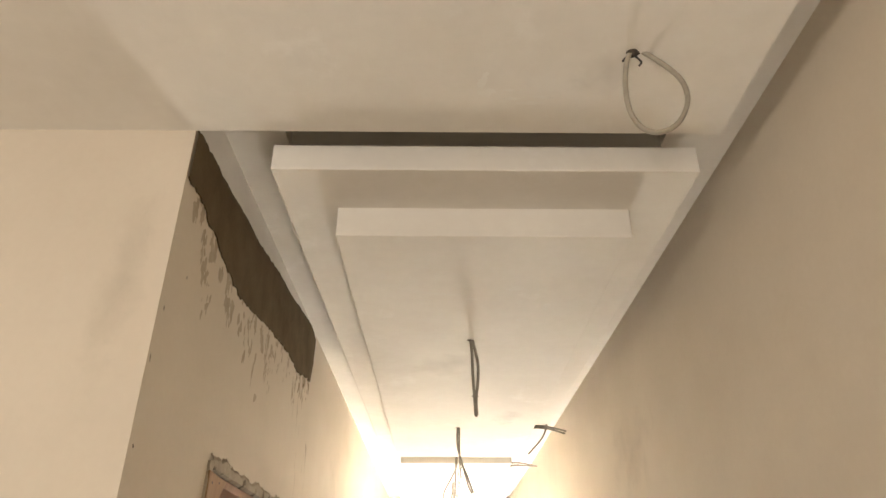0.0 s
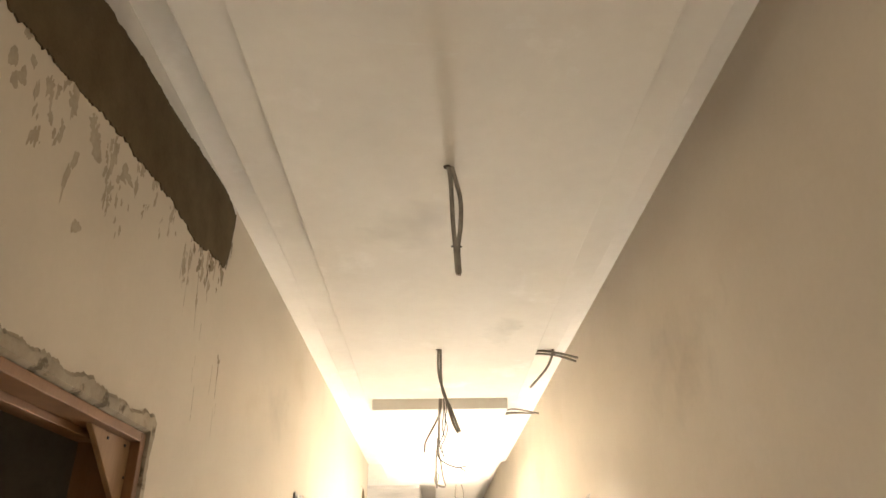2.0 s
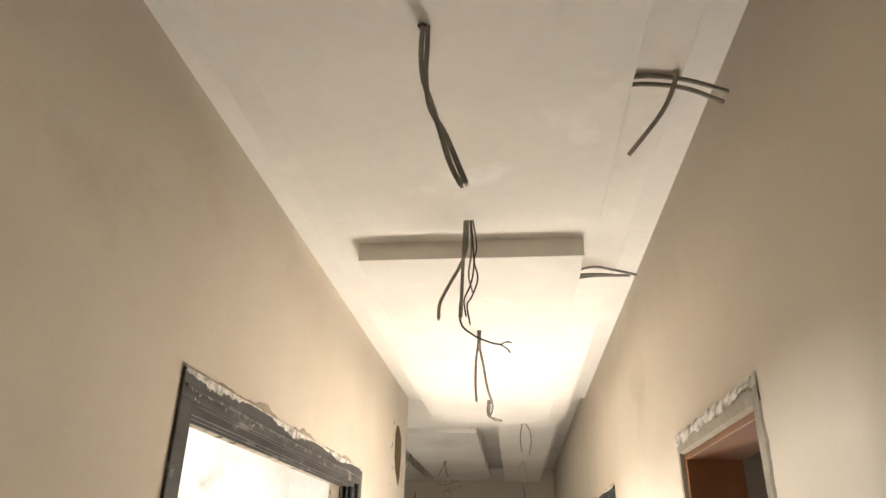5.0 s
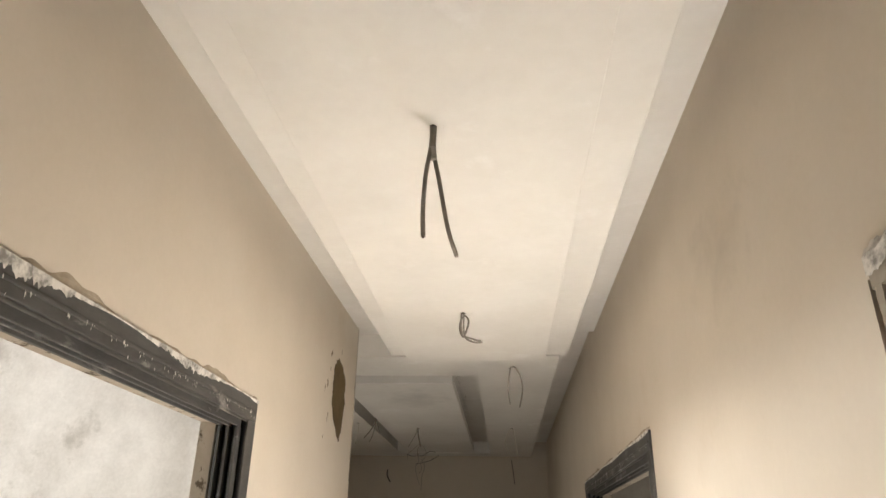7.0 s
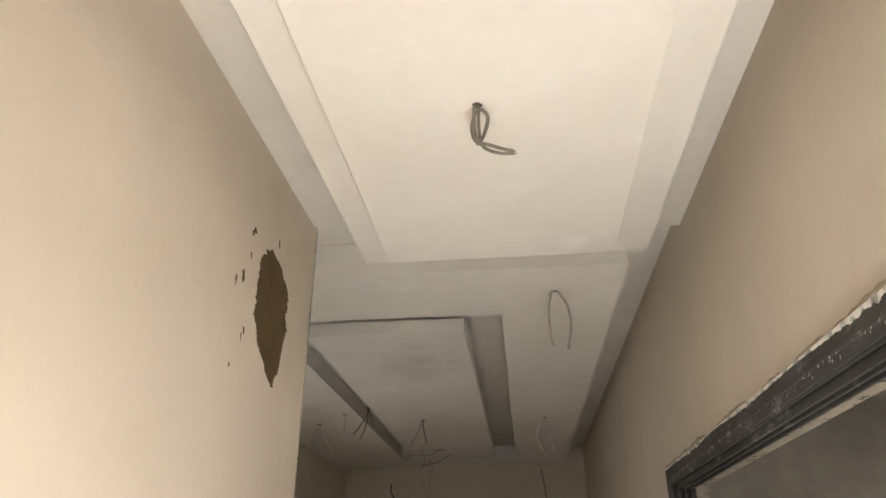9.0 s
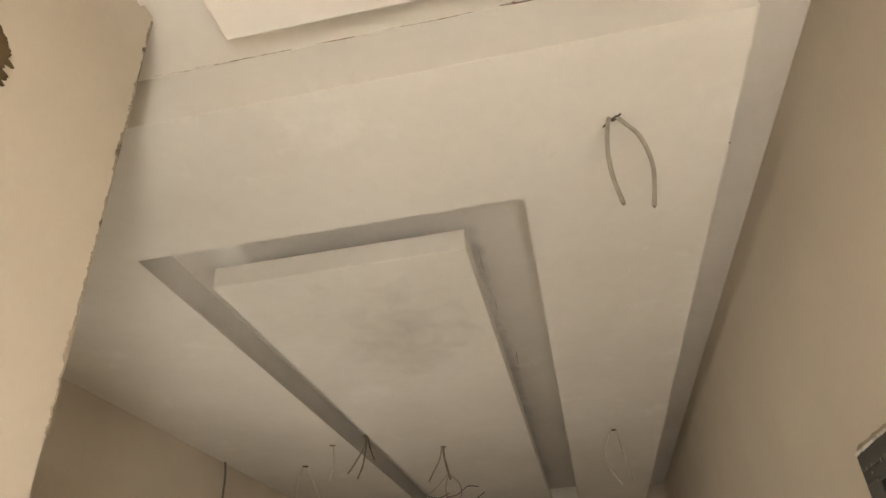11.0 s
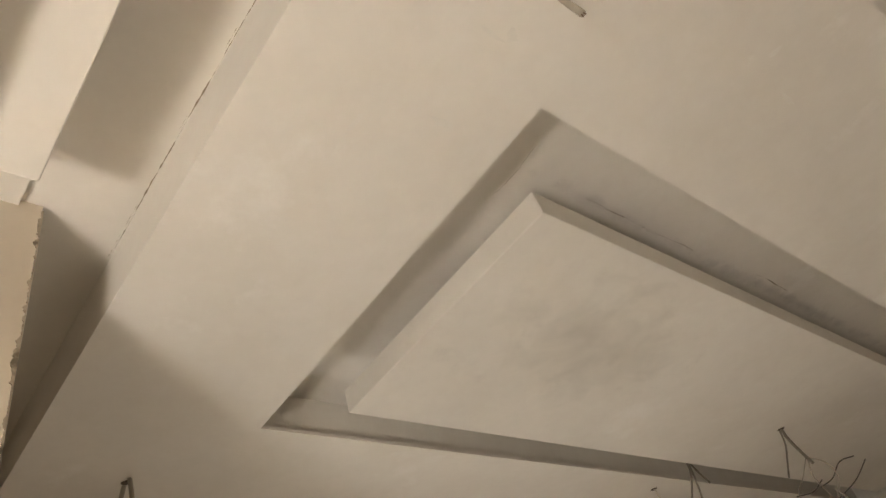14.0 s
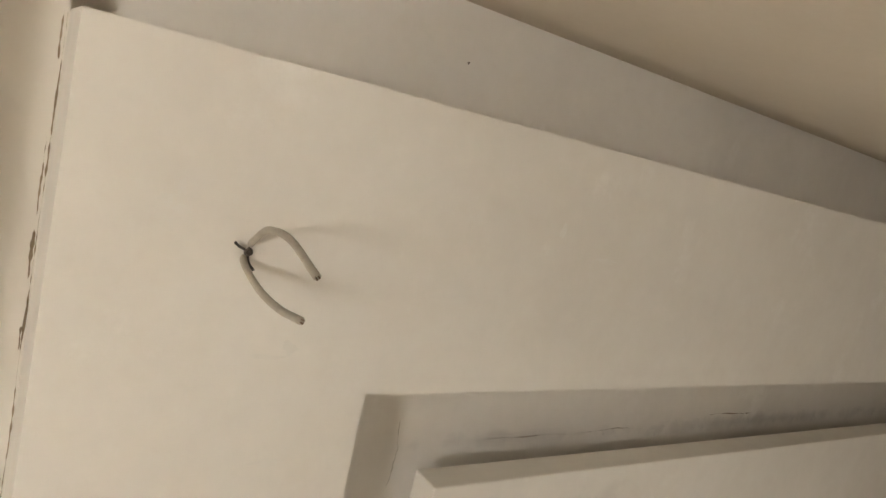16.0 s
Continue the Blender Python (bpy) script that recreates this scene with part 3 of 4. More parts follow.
def sliding_frame(name, side, x, y0, y1, top, label, seed, lip=1.0):
    """A wide black steel sliding-door frame: flange, header, side posts, guide fins in pairs, and the rough reveal behind it. side is the way the wall faces."""
    d = thing(name, label, "door frame", (0, 0, 0), kind="structure")
    X = lambda a: x - side * a          # depth into the wall

    def slab(a, b, *rest):
        return (min(X(a), X(b)), max(X(a), X(b)), *rest)

    w = 0.10
    part("flange", boxes(slab(-0.012, 0.0, y0, y1, top - w, top), slab(-0.006, 0.0, y0 + 0.01, y1 - 0.01, top - w - 0.012, top - w), bevel=0.003), FRAME, d)
    for a, b in ((y0, y0 + w), (y1 - w, y1)):
        part("side_flange", boxes(slab(-0.012, 0.0, a, b, 0, top - w - 0.001), bevel=0.003), FRAME, d)
    part("rib", boxes(slab(-0.019, -0.012, y0 + 0.02, y1 - 0.02, top - 0.066, top - 0.052), bevel=0.003), FRAME, d)
    part("header_box", boxes(slab(0.001, 0.13, y0 + 0.001, y1 - 0.001, top - 0.10, top - 0.002)), TRACK, d, "black header track")
    for a in (0.02, 0.06, 0.10):
        part("guide_fin", boxes(slab(a, a + 0.012, y0 + 0.1, y1 - 0.1, top - 0.135, top - 0.101), bevel=0.002), FRAME, d)
    for side_y, sg in ((y0, 1), (y1, -1)):
        lo, hi = sorted((side_y + sg * 0.001, side_y + sg * 0.085))
        part("side_box", boxes(slab(0.001, 0.13, lo, hi, 0, top - 0.101)), TRACK, d, "black side track")
        for a in (0.02, 0.06, 0.10):
            lo, hi = sorted((side_y + sg * 0.086, side_y + sg * 0.14))
            part("side_fin", boxes(slab(a, a + 0.012, lo, hi, 0, top - 0.136), bevel=0.002), FRAME, d)
        lo, hi = sorted((side_y, side_y + sg * 0.12))
        part("reveal", boxes(slab(0.131, 0.205, lo, hi, 0, top - 0.116)), REVEAL, d, "rough stained reveal")
    part("reveal", boxes(slab(0.131, 0.205, y0, y1, top - 0.115, top)), REVEAL, d, "rough stained reveal")
    bm = bmesh.new()
    rg = random.Random(seed)
    n, rows = 700, []
    for i in range(n + 1):
        u = i / n
        y = y0 + (y1 - y0) * u
        thick = lip * max(0.0, 0.4 + 1.2 * noise.noise((u * 6.0, seed, 1.0)))
        hang = 0.003 + 0.03 * thick + fray(u * 2.2, seed + 9, 0.014) * thick + fray(u * 9, seed, 0.020) * thick
        rows.append([bm.verts.new((X(-t), y, h)) for t, h in ((0.0015, top + 0.008 + fray(u * 3, seed + 3, 0.008)), (0.0155, top + 0.001), (0.0132, top - max(0.001, hang)))])
    for r, s in zip(rows, rows[1:]):
        for k in range(2):
            bm.faces.new((r[k], s[k], s[k + 1], r[k + 1]))
    bmesh.ops.recalc_face_normals(bm, faces=bm.faces[:])
    part("plaster_lip", bm, SPLASH, d, "chalky plaster slopped over the frame edge")
    bm = bmesh.new()
    for i in range(150):
        y = rg.uniform(y0 + 0.05, y1 - 0.05)
        h = top - 0.062 - abs(rg.gauss(0, 0.014))
        ring = [bm.verts.new((X(-0.0196), y + rg.uniform(0.5, 1.1) * a * 0.5, h + rg.uniform(0.5, 1.1) * b)) for s in (rg.uniform(0.002, 0.008),) for a, b in ((-s, 0), (-s * 0.5, s), (s * 0.6, s * 0.8), (s, 0), (0.3 * s, -1.6 * s), (-0.4 * s, -1.2 * s))]
        bm.faces.new(ring)
    bmesh.ops.recalc_face_normals(bm, faces=bm.faces[:])
    part("plaster_spots", bm, SPLASH, d, "dried plaster spots")
    bm = bmesh.new()
    n, rows = 400, []
    for i in range(n + 1):
        u = i / n
        y = y0 + (y1 - y0) * u
        lump = max(0.0, 0.3 + 1.3 * noise.noise((u * 9.0, seed + 5, 3.0)) + 0.5 * noise.noise((u * 40.0, seed, 3.0)))
        rows.append([bm.verts.new((X(-t), y, h)) for t, h in ((0.001, top + 0.010 + 0.03 * lump), (0.004, top + 0.006 + 0.018 * lump), (0.004, top))])
    for r, s in zip(rows, rows[1:]):
        for k in range(2):
            bm.faces.new((r[k], s[k], s[k + 1], r[k + 1]))
    bmesh.ops.recalc_face_normals(bm, faces=bm.faces[:])
    part("filler_lumps", bm, SMEAR, d, "brown filler lumps pressed along the frame top")
    return d


def assumed_work_lamp(at):
    """A small assumed floodlight, out of view, lying face up in a bent steel stand."""
    w = thing("assumed_work_lamp", "small assumed black floodlight, out of view, lying face up on the floor", "work lamp", (at[0], at[1], 0))
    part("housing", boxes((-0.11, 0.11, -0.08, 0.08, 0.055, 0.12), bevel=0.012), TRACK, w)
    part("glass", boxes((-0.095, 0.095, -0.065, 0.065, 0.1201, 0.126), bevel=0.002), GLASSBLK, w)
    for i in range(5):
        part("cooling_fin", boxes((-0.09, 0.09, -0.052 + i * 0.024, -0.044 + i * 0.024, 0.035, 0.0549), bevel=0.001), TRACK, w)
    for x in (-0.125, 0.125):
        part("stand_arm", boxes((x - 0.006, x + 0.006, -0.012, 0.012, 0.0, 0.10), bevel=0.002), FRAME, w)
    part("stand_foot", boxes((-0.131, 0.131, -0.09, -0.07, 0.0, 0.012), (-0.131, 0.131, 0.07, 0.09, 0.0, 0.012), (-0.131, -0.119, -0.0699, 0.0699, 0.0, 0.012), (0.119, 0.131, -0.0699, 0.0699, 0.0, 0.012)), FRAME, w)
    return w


assumed_work_lamp(LAMP)
timber_opening()
painted_opening()
sliding_frame("door_2", 1, XL, 6.29, 9.335, 2.125, "wide black steel sliding-door frame spattered with plaster", 51.0)
sliding_frame("door_4", -1, XR, 9.86, 12.98, 2.085, "wide black steel sliding-door frame into a dim room", 57.0, 0.6)


def dark_window(name, x, y0, y1, z0, z1, label):
    w = thing(name, label, "window", (0, 0, 0), kind="structure")
    part("window_frame", boxes((x - 0.05, x, y0, y1, z1 - 0.06, z1), (x - 0.05, x, y0, y1, z0, z0 + 0.06), (x - 0.05, x, y0, y0 + 0.06, z0 + 0.061, z1 - 0.061),
                               (x - 0.05, x, y1 - 0.06, y1, z0 + 0.061, z1 - 0.061), bevel=0.003), TRACK, w)
    part("pane", boxes((x - 0.03, x - 0.02, y0 + 0.061, y1 - 0.061, z0 + 0.061, z1 - 0.061)), GLASSBLK, w)
    return w


dark_window("window_1", 2.998, 6.9, 8.2, 0.0, 2.02, "black-framed dark opening in the dim side room")
dark_window("window_2", 3.998, 10.6, 12.4, 0.0, 2.1, "black-framed dark opening in the dim room")


# ---- hanging cables ----
def tube(points, r, sides=8, steps=7, close=True):
    """A round cable through points, by a Catmull-Rom curve."""
    P = [Vector(p) for p in points]
    P = [P[0] * 2 - P[1], *P, P[-1] * 2 - P[-2]]
    line = []
    for a, b, c, d in zip(P, P[1:], P[2:], P[3:]):
        for i in range(steps):
            t = i / steps
            line.append(0.5 * (2 * b + (c - a) * t + (2 * a - 5 * b + 4 * c - d) * t * t + (3 * b - a - 3 * c + d) * t ** 3))
    line.append(P[-2])
    bm = bmesh.new()
    up, rings = Vector((0.3, 1, 0.1)).normalized(), []
    for i, p in enumerate(line):
        way = (line[min(i + 1, len(line) - 1)] - line[max(i - 1, 0)]).normalized()
        side = way.cross(up).normalized() if abs(way.dot(up)) < 0.97 else way.cross(Vector((1, 0, 0))).normalized()
        up = side.cross(way).normalized()
        rings.append([bm.verts.new(p + r * (math.cos(2 * math.pi * k / sides) * side + math.sin(2 * math.pi * k / sides) * up)) for k in range(sides)])
    for a, b in zip(rings, rings[1:]):
        for k in range(sides):
            bm.faces.new((a[k], a[(k + 1) % sides], b[(k + 1) % sides], b[k]))
    bm.faces.new(rings[0])
    bm.faces.new(rings[-1])
    bmesh.ops.recalc_face_normals(bm, faces=bm.faces[:])
    return bm


def hole_ring(at, r):
    """A broken hole in the plaster with a crumbled rim, its shaded depth painted on a disc."""
    bm = bmesh.new()
    rg = random.Random(int(abs(at[1]) * 100))
    k = 14
    outer = [bm.verts.new((at[0] + r * rg.uniform(0.8, 1.25) * math.cos(2 * math.pi * i / k), at[1] + r * rg.uniform(0.8, 1.25) * math.sin(2 * math.pi * i / k), at[2] - 0.0012)) for i in range(k)]
    inner = [bm.verts.new((at[0] + 0.6 * (v.co.x - at[0]), at[1] + 0.6 * (v.co.y - at[1]), at[2] - 0.005)) for v in outer]
    mid = bm.verts.new((at[0], at[1], at[2] - 0.002))
    for i in range(k):
        j = (i + 1) % k
        bm.faces.new((outer[i], outer[j], inner[j], inner[i]))
        bm.faces.new((inner[i], inner[j], mid))
    return bm


def cable(label, at, strands, hole=0.014):
    """A bunch of cables out of one hole: strands as (name, material, radius, points relative to the hole, bare tip?)."""
    c = thing("hanging_cable", label, "cable", at, group="ceiling cables")
    part("hole", hole_ring((0, 0, 0), hole), HOLE, c, "rough dark hole in the plaster")
    for name, mat, r, pts, bare in strands:
        s = part(name, tube(pts, r), mat, c, round_off=True)
        if bare:
            a, b = Vector(pts[-2]), Vector(pts[-1])
            w = (b - a).normalized()
            side = Vector((w.y + 0.3, 0.2 - w.x, 0.1)).normalized()
            for q in (-1, 1):
                part("core", tube([b - 0.002 * w + q * side * r * 0.3, b + 0.004 * w + q * side * r * 0.35, b + 0.008 * w + q * side * r * 0.4], r * 0.2, 5, 3), COPPER, s, "bare copper core", True)
    return c


cable("looped pale conduit hanging from the hall ceiling", (0.365, 1.63, ZA), [
    ("conduit", PALEWIRE, 0.0075, [(0, 0, 0.02), (-0.02, 0.0, -0.03), (-0.035, 0.0, -0.12), (-0.03, 0.01, -0.20), (0.0, 0.02, -0.25), (0.045, 0.02, -0.265), (0.10, 0.015, -0.235),
                                 (0.135, 0.01, -0.16), (0.12, 0.0, -0.09), (0.06, 0.0, -0.02), (0.01, 0.0, 0.02)], False),
    ("wire", DARKWIRE, 0.003, [(0.0, 0.01, 0.01), (0.02, 0.0, -0.03), (0.01, -0.01, -0.055)], False),
    ("wire", DARKWIRE, 0.003, [(0.0, 0.01, 0.01), (-0.025, 0.0, -0.02), (-0.035, -0.01, -0.04)], False)], 0.018)
cable("pair of grey cables tied together, hanging straight", (-0.03, 3.48, Z2), [
    ("sheath", CABLE, 0.0075, [(0, 0, 0.02), (0.008, 0, -0.06), (0.012, 0, -0.2), (0.018, 0, -0.3), (0.022, 0, -0.385)], True),
    ("sheath", CABLE, 0.0075, [(0.008, 0, 0.02), (0.026, 0, -0.06), (0.038, 0, -0.13), (0.036, 0, -0.22), (0.026, 0.004, -0.3), (0.028, 0.004, -0.385)], True),
    ("tie", DARKWIRE, 0.003, [(0.006, 0.008, -0.29), (0.022, 0.014, -0.288), (0.038, 0.008, -0.292)], False)])
cable("twisted pair of grey cables hanging loose", (-0.05, 5.39, Z2), [
    ("sheath", CABLE, 0.007, [(0, 0, 0.02), (-0.004, 0, -0.08), (0.002, 0.008, -0.16), (0.028, 0.0, -0.25), (0.05, -0.008, -0.33), (0.075, 0.0, -0.42), (0.10, 0.02, -0.47)], True),
    ("sheath", CABLE, 0.007, [(0.012, 0, 0.02), (0.012, 0, -0.08), (0.012, -0.008, -0.16), (0.022, 0.008, -0.25), (0.06, 0.008, -0.33), (0.085, 0.0, -0.40), (0.112, 0.02, -0.465)], True)])
cable("bunch of grey cables and black wires with split ends", (-0.022, 6.70, Z1), [
    ("sheath", CABLE, 0.008, [(-0.006, 0, 0.02), (-0.012, 0, -0.1), (-0.02, 0, -0.3), (-0.025, 0, -0.46), (-0.03, 0.01, -0.47)], False),
    ("sheath", CABLE, 0.0075, [(0.002, 0, 0.02), (-0.004, 0.02, -0.14), (-0.03, 0.04, -0.22), (-0.085, 0.05, -0.32), (-0.122, 0.07, -0.39), (-0.128, 0.09, -0.45)], True),
    ("wire", DARKWIRE, 0.0035, [(0.012, 0, 0.02), (0.024, 0, -0.12), (0.028, 0, -0.26), (0.012, 0, -0.34), (-0.012, 0, -0.40), (-0.004, 0, -0.47)], True),
    ("wire", DARKWIRE, 0.0035, [(0.018, 0.01, 0.02), (0.04, 0.01, -0.14), (0.03, 0.01, -0.22), (0.045, 0.01, -0.30), (0.02, 0.01, -0.38), (0.0, 0.01, -0.42), (0.012, 0.012, -0.50)], True),
    ("wire", CABLE, 0.004, [(0.01, 0.015, 0.02), (0.018, 0.015, -0.16), (0.006, 0.015, -0.28), (0.022, 0.015, -0.36)], False),
    ("wire", DARKWIRE, 0.0042, [(-0.002, 0.01, 0.02), (-0.02, 0.01, -0.30), (-0.03, 0.02, -0.48), (0.02, 0.05, -0.535), (0.09, 0.08, -0.56), (0.135, 0.10, -0.565)], False),
    ("wire", DARKWIRE, 0.003, [(0.135, 0.10, -0.565), (0.16, 0.105, -0.552), (0.182, 0.11, -0.555)], False),
    ("wire", DARKWIRE, 0.003, [(0.135, 0.10, -0.565), (0.16, 0.105, -0.58), (0.175, 0.11, -0.598)], False)], 0.018)
cable("two pale grey cables hanging in a narrow fork", (-0.04, 8.08, Z3), [
    ("sheath", CABLE, 0.0078, [(-0.004, 0, 0.02), (-0.006, 0, -0.08), (-0.018, -0.02, -0.20), (-0.02, -0.05, -0.34), (-0.012, -0.09, -0.455)], True),
    ("sheath", CABLE, 0.0078, [(0.006, 0, 0.02), (0.004, 0.01, -0.10), (0.022, 0.05, -0.2), (0.045, 0.12, -0.33), (0.07, 0.19, -0.40)], True),
    ("wrap", PALEWIRE, 0.012, [(0, 0, -0.085), (0.002, 0.003, -0.11), (0.004, 0.005, -0.13)], False)], 0.011)
cable("short coil of grey cable with a bent tail", (-0.05, 10.10, Z3), [
    ("sheath", CABLE, 0.006, [(-0.01, 0, 0.02), (-0.012, 0, -0.05), (-0.008, 0, -0.12), (0.0, 0.0, -0.15), (0.02, 0.0, -0.11), (0.032, 0.0, -0.05), (0.012, 0, -0.02), (-0.01, 0, -0.04), (-0.02, 0, -0.09),
                             (-0.008, 0, -0.14), (0.03, 0, -0.155), (0.075, 0.01, -0.168), (0.105, 0.02, -0.17)], True),
    ("sheath", CABLE, 0.0055, [(0.004, 0, 0.02), (0.002, 0.01, -0.08), (0.012, 0.012, -0.15), (0.06, 0.015, -0.178), (0.108, 0.02, -0.18)], True)], 0.015)

# cables that come out of the step beside the long wall
for at, label, strands in (
        ((0.525, 5.78, 2.89), "crossed grey cables sticking out of the ceiling step", [
            ("sheath", CABLE, 0.0075, [(-0.02, 0, 0.0), (0.08, 0.0, 0.008), (0.20, 0.02, 0.0), (0.33, 0.06, -0.02)], True),
            ("sheath", CABLE, 0.0075, [(-0.02, 0.02, -0.008), (0.08, 0.03, 0.0), (0.20, 0.05, -0.008), (0.325, 0.10, -0.03)], True),
            ("sheath", CABLE, 0.0075, [(0.16, -0.01, 0.03), (0.158, 0.0, -0.01), (0.12, 0.05, -0.09), (0.02, 0.14, -0.19)], True)]),
        ((0.50, 7.28, 2.865), "three grey cables sticking out of the ceiling step", [
            ("sheath", CABLE, 0.007, [(-0.02, 0, 0.0), (0.08, -0.03, 0.012), (0.18, 0.0, 0.006), (0.30, 0.03, -0.012)], True),
            ("sheath", CABLE, 0.007, [(-0.02, 0.03, -0.006), (0.1, 0.04, 0.0), (0.19, 0.05, -0.003)], True),
            ("sheath", CABLE, 0.007, [(-0.02, 0.06, -0.016), (0.09, 0.055, -0.004), (0.27, 0.05, -0.006)], True)])):
    c = thing("side_cable", label, "cable", at, group="ceiling cables")
    for name, mat, r, pts, bare in strands:
        part(name, tube(pts, r), mat, c, round_off=True)

# the room's cables
cable("two pale conduit ends curling out of the room ceiling", (0.275, 12.07, ZR), [
    ("conduit", PALEWIRE, 0.0072, [(-0.006, -0.004, 0.02), (-0.022, -0.012, -0.03), (-0.04, -0.012, -0.13), (-0.042, -0.01, -0.23), (-0.03, -0.008, -0.325)], True),
    ("conduit", PALEWIRE, 0.0072, [(0.005, 0.004, 0.02), (0.03, 0.0, -0.022), (0.066, -0.002, -0.09), (0.078, -0.006, -0.21), (0.052, -0.008, -0.35)], True),
    ("wire", DARKWIRE, 0.003, [(0, 0, 0.01), (0.012, -0.025, -0.012), (0.02, -0.035, -0.014)], False),
    ("wire", DARKWIRE, 0.003, [(0, 0, 0.01), (-0.02, 0.0, -0.012), (-0.034, 0.012, -0.014)], False)], 0.009)
cable("two pale conduits hanging apart near the room corner", (-2.0, 12.10, ZR), [
    ("conduit", PALEWIRE, 0.0085, [(-0.01, 0, 0.02), (-0.05, 0, -0.03), (-0.12, 0, -0.12), (-0.145, 0, -0.28), (-0.14, 0, -0.46)], True),
    ("conduit", PALEWIRE, 0.0085, [(0.02, 0, 0.02), (0.05, 0, -0.07), (0.085, 0, -0.21), (0.12, 0, -0.37), (0.165, 0, -0.44)], True)], 0.018)
cable("tangle of thin dusty wires hanging from the tray panel", (-0.945, 15.34, 2.955), [
    ("wire", CABLE, 0.009, [(0, 0, 0.02), (0.0, 0, -0.06), (0.02, 0, -0.16), (0.04, 0, -0.24)], False),
    ("wire", CABLE, 0.005, [(-0.01, 0, 0.02), (-0.03, 0, -0.08), (-0.08, 0, -0.17), (-0.12, 0, -0.24)], False),
    ("wire", PALEWIRE, 0.004, [(0.03, 0, -0.2), (0.10, 0, -0.27), (0.11, 0, -0.36), (0.05, 0, -0.44), (0.06, 0, -0.52), (0.03, 0, -0.58)], False),
    ("wire", PALEWIRE, 0.004, [(0.03, 0, -0.2), (0.0, 0, -0.30), (0.02, 0, -0.42), (-0.02, 0, -0.50), (0.0, 0, -0.6), (0.04, 0, -0.72)], False),
    ("wire", DARKWIRE, 0.003, [(0.0, 0, -0.36), (0.08, 0, -0.35), (0.16, 0, -0.30), (0.24, 0, -0.31)], False),
    ("wire", DARKWIRE, 0.003, [(-0.02, 0, -0.46), (0.08, 0, -0.44), (0.18, 0, -0.41), (0.28, 0, -0.35)], False),
    ("wire", DARKWIRE, 0.003, [(-0.14, 0, -0.34), (-0.05, 0, -0.36), (0.03, 0, -0.33)], False),
    ("wire", PALEWIRE, 0.003, [(0.02, 0, -0.2), (-0.06, 0, -0.28), (-0.12, 0, -0.33), (-0.13, 0, -0.40)], False),
    ("wire", PALEWIRE, 0.005, [(0.06, 0, -0.40), (0.10, 0, -0.50), (0.07, 0, -0.60), (0.06, 0, -0.78)], False)], 0.02)
cable("two thin pale conduits hanging in a loose fork", (0.30, 15.45, ZR), [
    ("conduit", CONDUIT, 0.0055, [(-0.01, 0, 0.02), (-0.06, 0, -0.08), (-0.095, 0, -0.18), (-0.06, 0, -0.30), (-0.01, 0, -0.39)], False),
    ("conduit", CONDUIT, 0.0055, [(0.01, 0, 0.02), (0.03, 0, -0.12), (0.05, 0, -0.25), (0.07, 0, -0.36)], False)], 0.02)
cable("fork of thin pale conduits by the tray edge", (-1.70, 15.05, ZR), [
    ("conduit", CONDUIT, 0.005, [(0, 0, 0.02), (0.01, 0, -0.10), (-0.02, 0.02, -0.26)], False)], 0.02)
cable("three short cables fanning out of the tray", (-1.50, 15.2, 3.06), [
    ("sheath", CABLE, 0.006, [(0, 0, 0.01), (-0.01, 0.0, -0.08), (-0.10, 0.03, -0.20), (-0.15, 0.05, -0.25)], False),
    ("sheath", CABLE, 0.006, [(0.01, 0, 0.01), (0.0, 0.0, -0.10), (-0.03, 0.02, -0.22), (-0.07, 0.03, -0.30)], False),
    ("sheath", CABLE, 0.006, [(0.01, 0, 0.01), (0.03, 0.0, -0.08), (0.06, 0.02, -0.18)], False)], 0.02)
cable("looped pale conduit hanging near the room wall", (-2.08, 15.5, ZR), [
    ("conduit", CONDUIT, 0.0055, [(0, 0, 0.02), (-0.04, 0, -0.06), (-0.07, 0, -0.18), (-0.08, 0, -0.34)], False),
    ("conduit", CONDUIT, 0.0055, [(0.01, 0, 0.02), (0.05, 0, -0.08), (0.10, 0, -0.2), (0.16, 0, -0.34)], False)], 0.025)
c = thing("wall_cable", "grey cable hanging down the room wall", "cable", (-2.585, 15.15, ZR), group="ceiling cables")
part("sheath", tube([(0, 0, 0.02), (0.01, 0.01, -0.1), (0.005, 0.02, -0.3), (0.012, 0.06, -0.6)], 0.008), CABLE, c, round_off=True)
c = thing("wall_cable", "grey cable hanging down the far room wall", "cable", (0.32, 18.83, 2.9), group="ceiling cables")
part("sheath", tube([(0, 0, 0.05), (0.02, -0.01, -0.1), (0.05, -0.005, -0.35)], 0.008), CABLE, c, round_off=True)
c = thing("wall_cable", "short dark cable end on the far room wall", "cable", (-1.9, 18.83, 2.72), group="ceiling cables")
part("sheath", tube([(0, 0, 0.05), (0.0, -0.02, -0.05), (0.06, -0.02, -0.16)], 0.011), DARKWIRE, c, round_off=True)


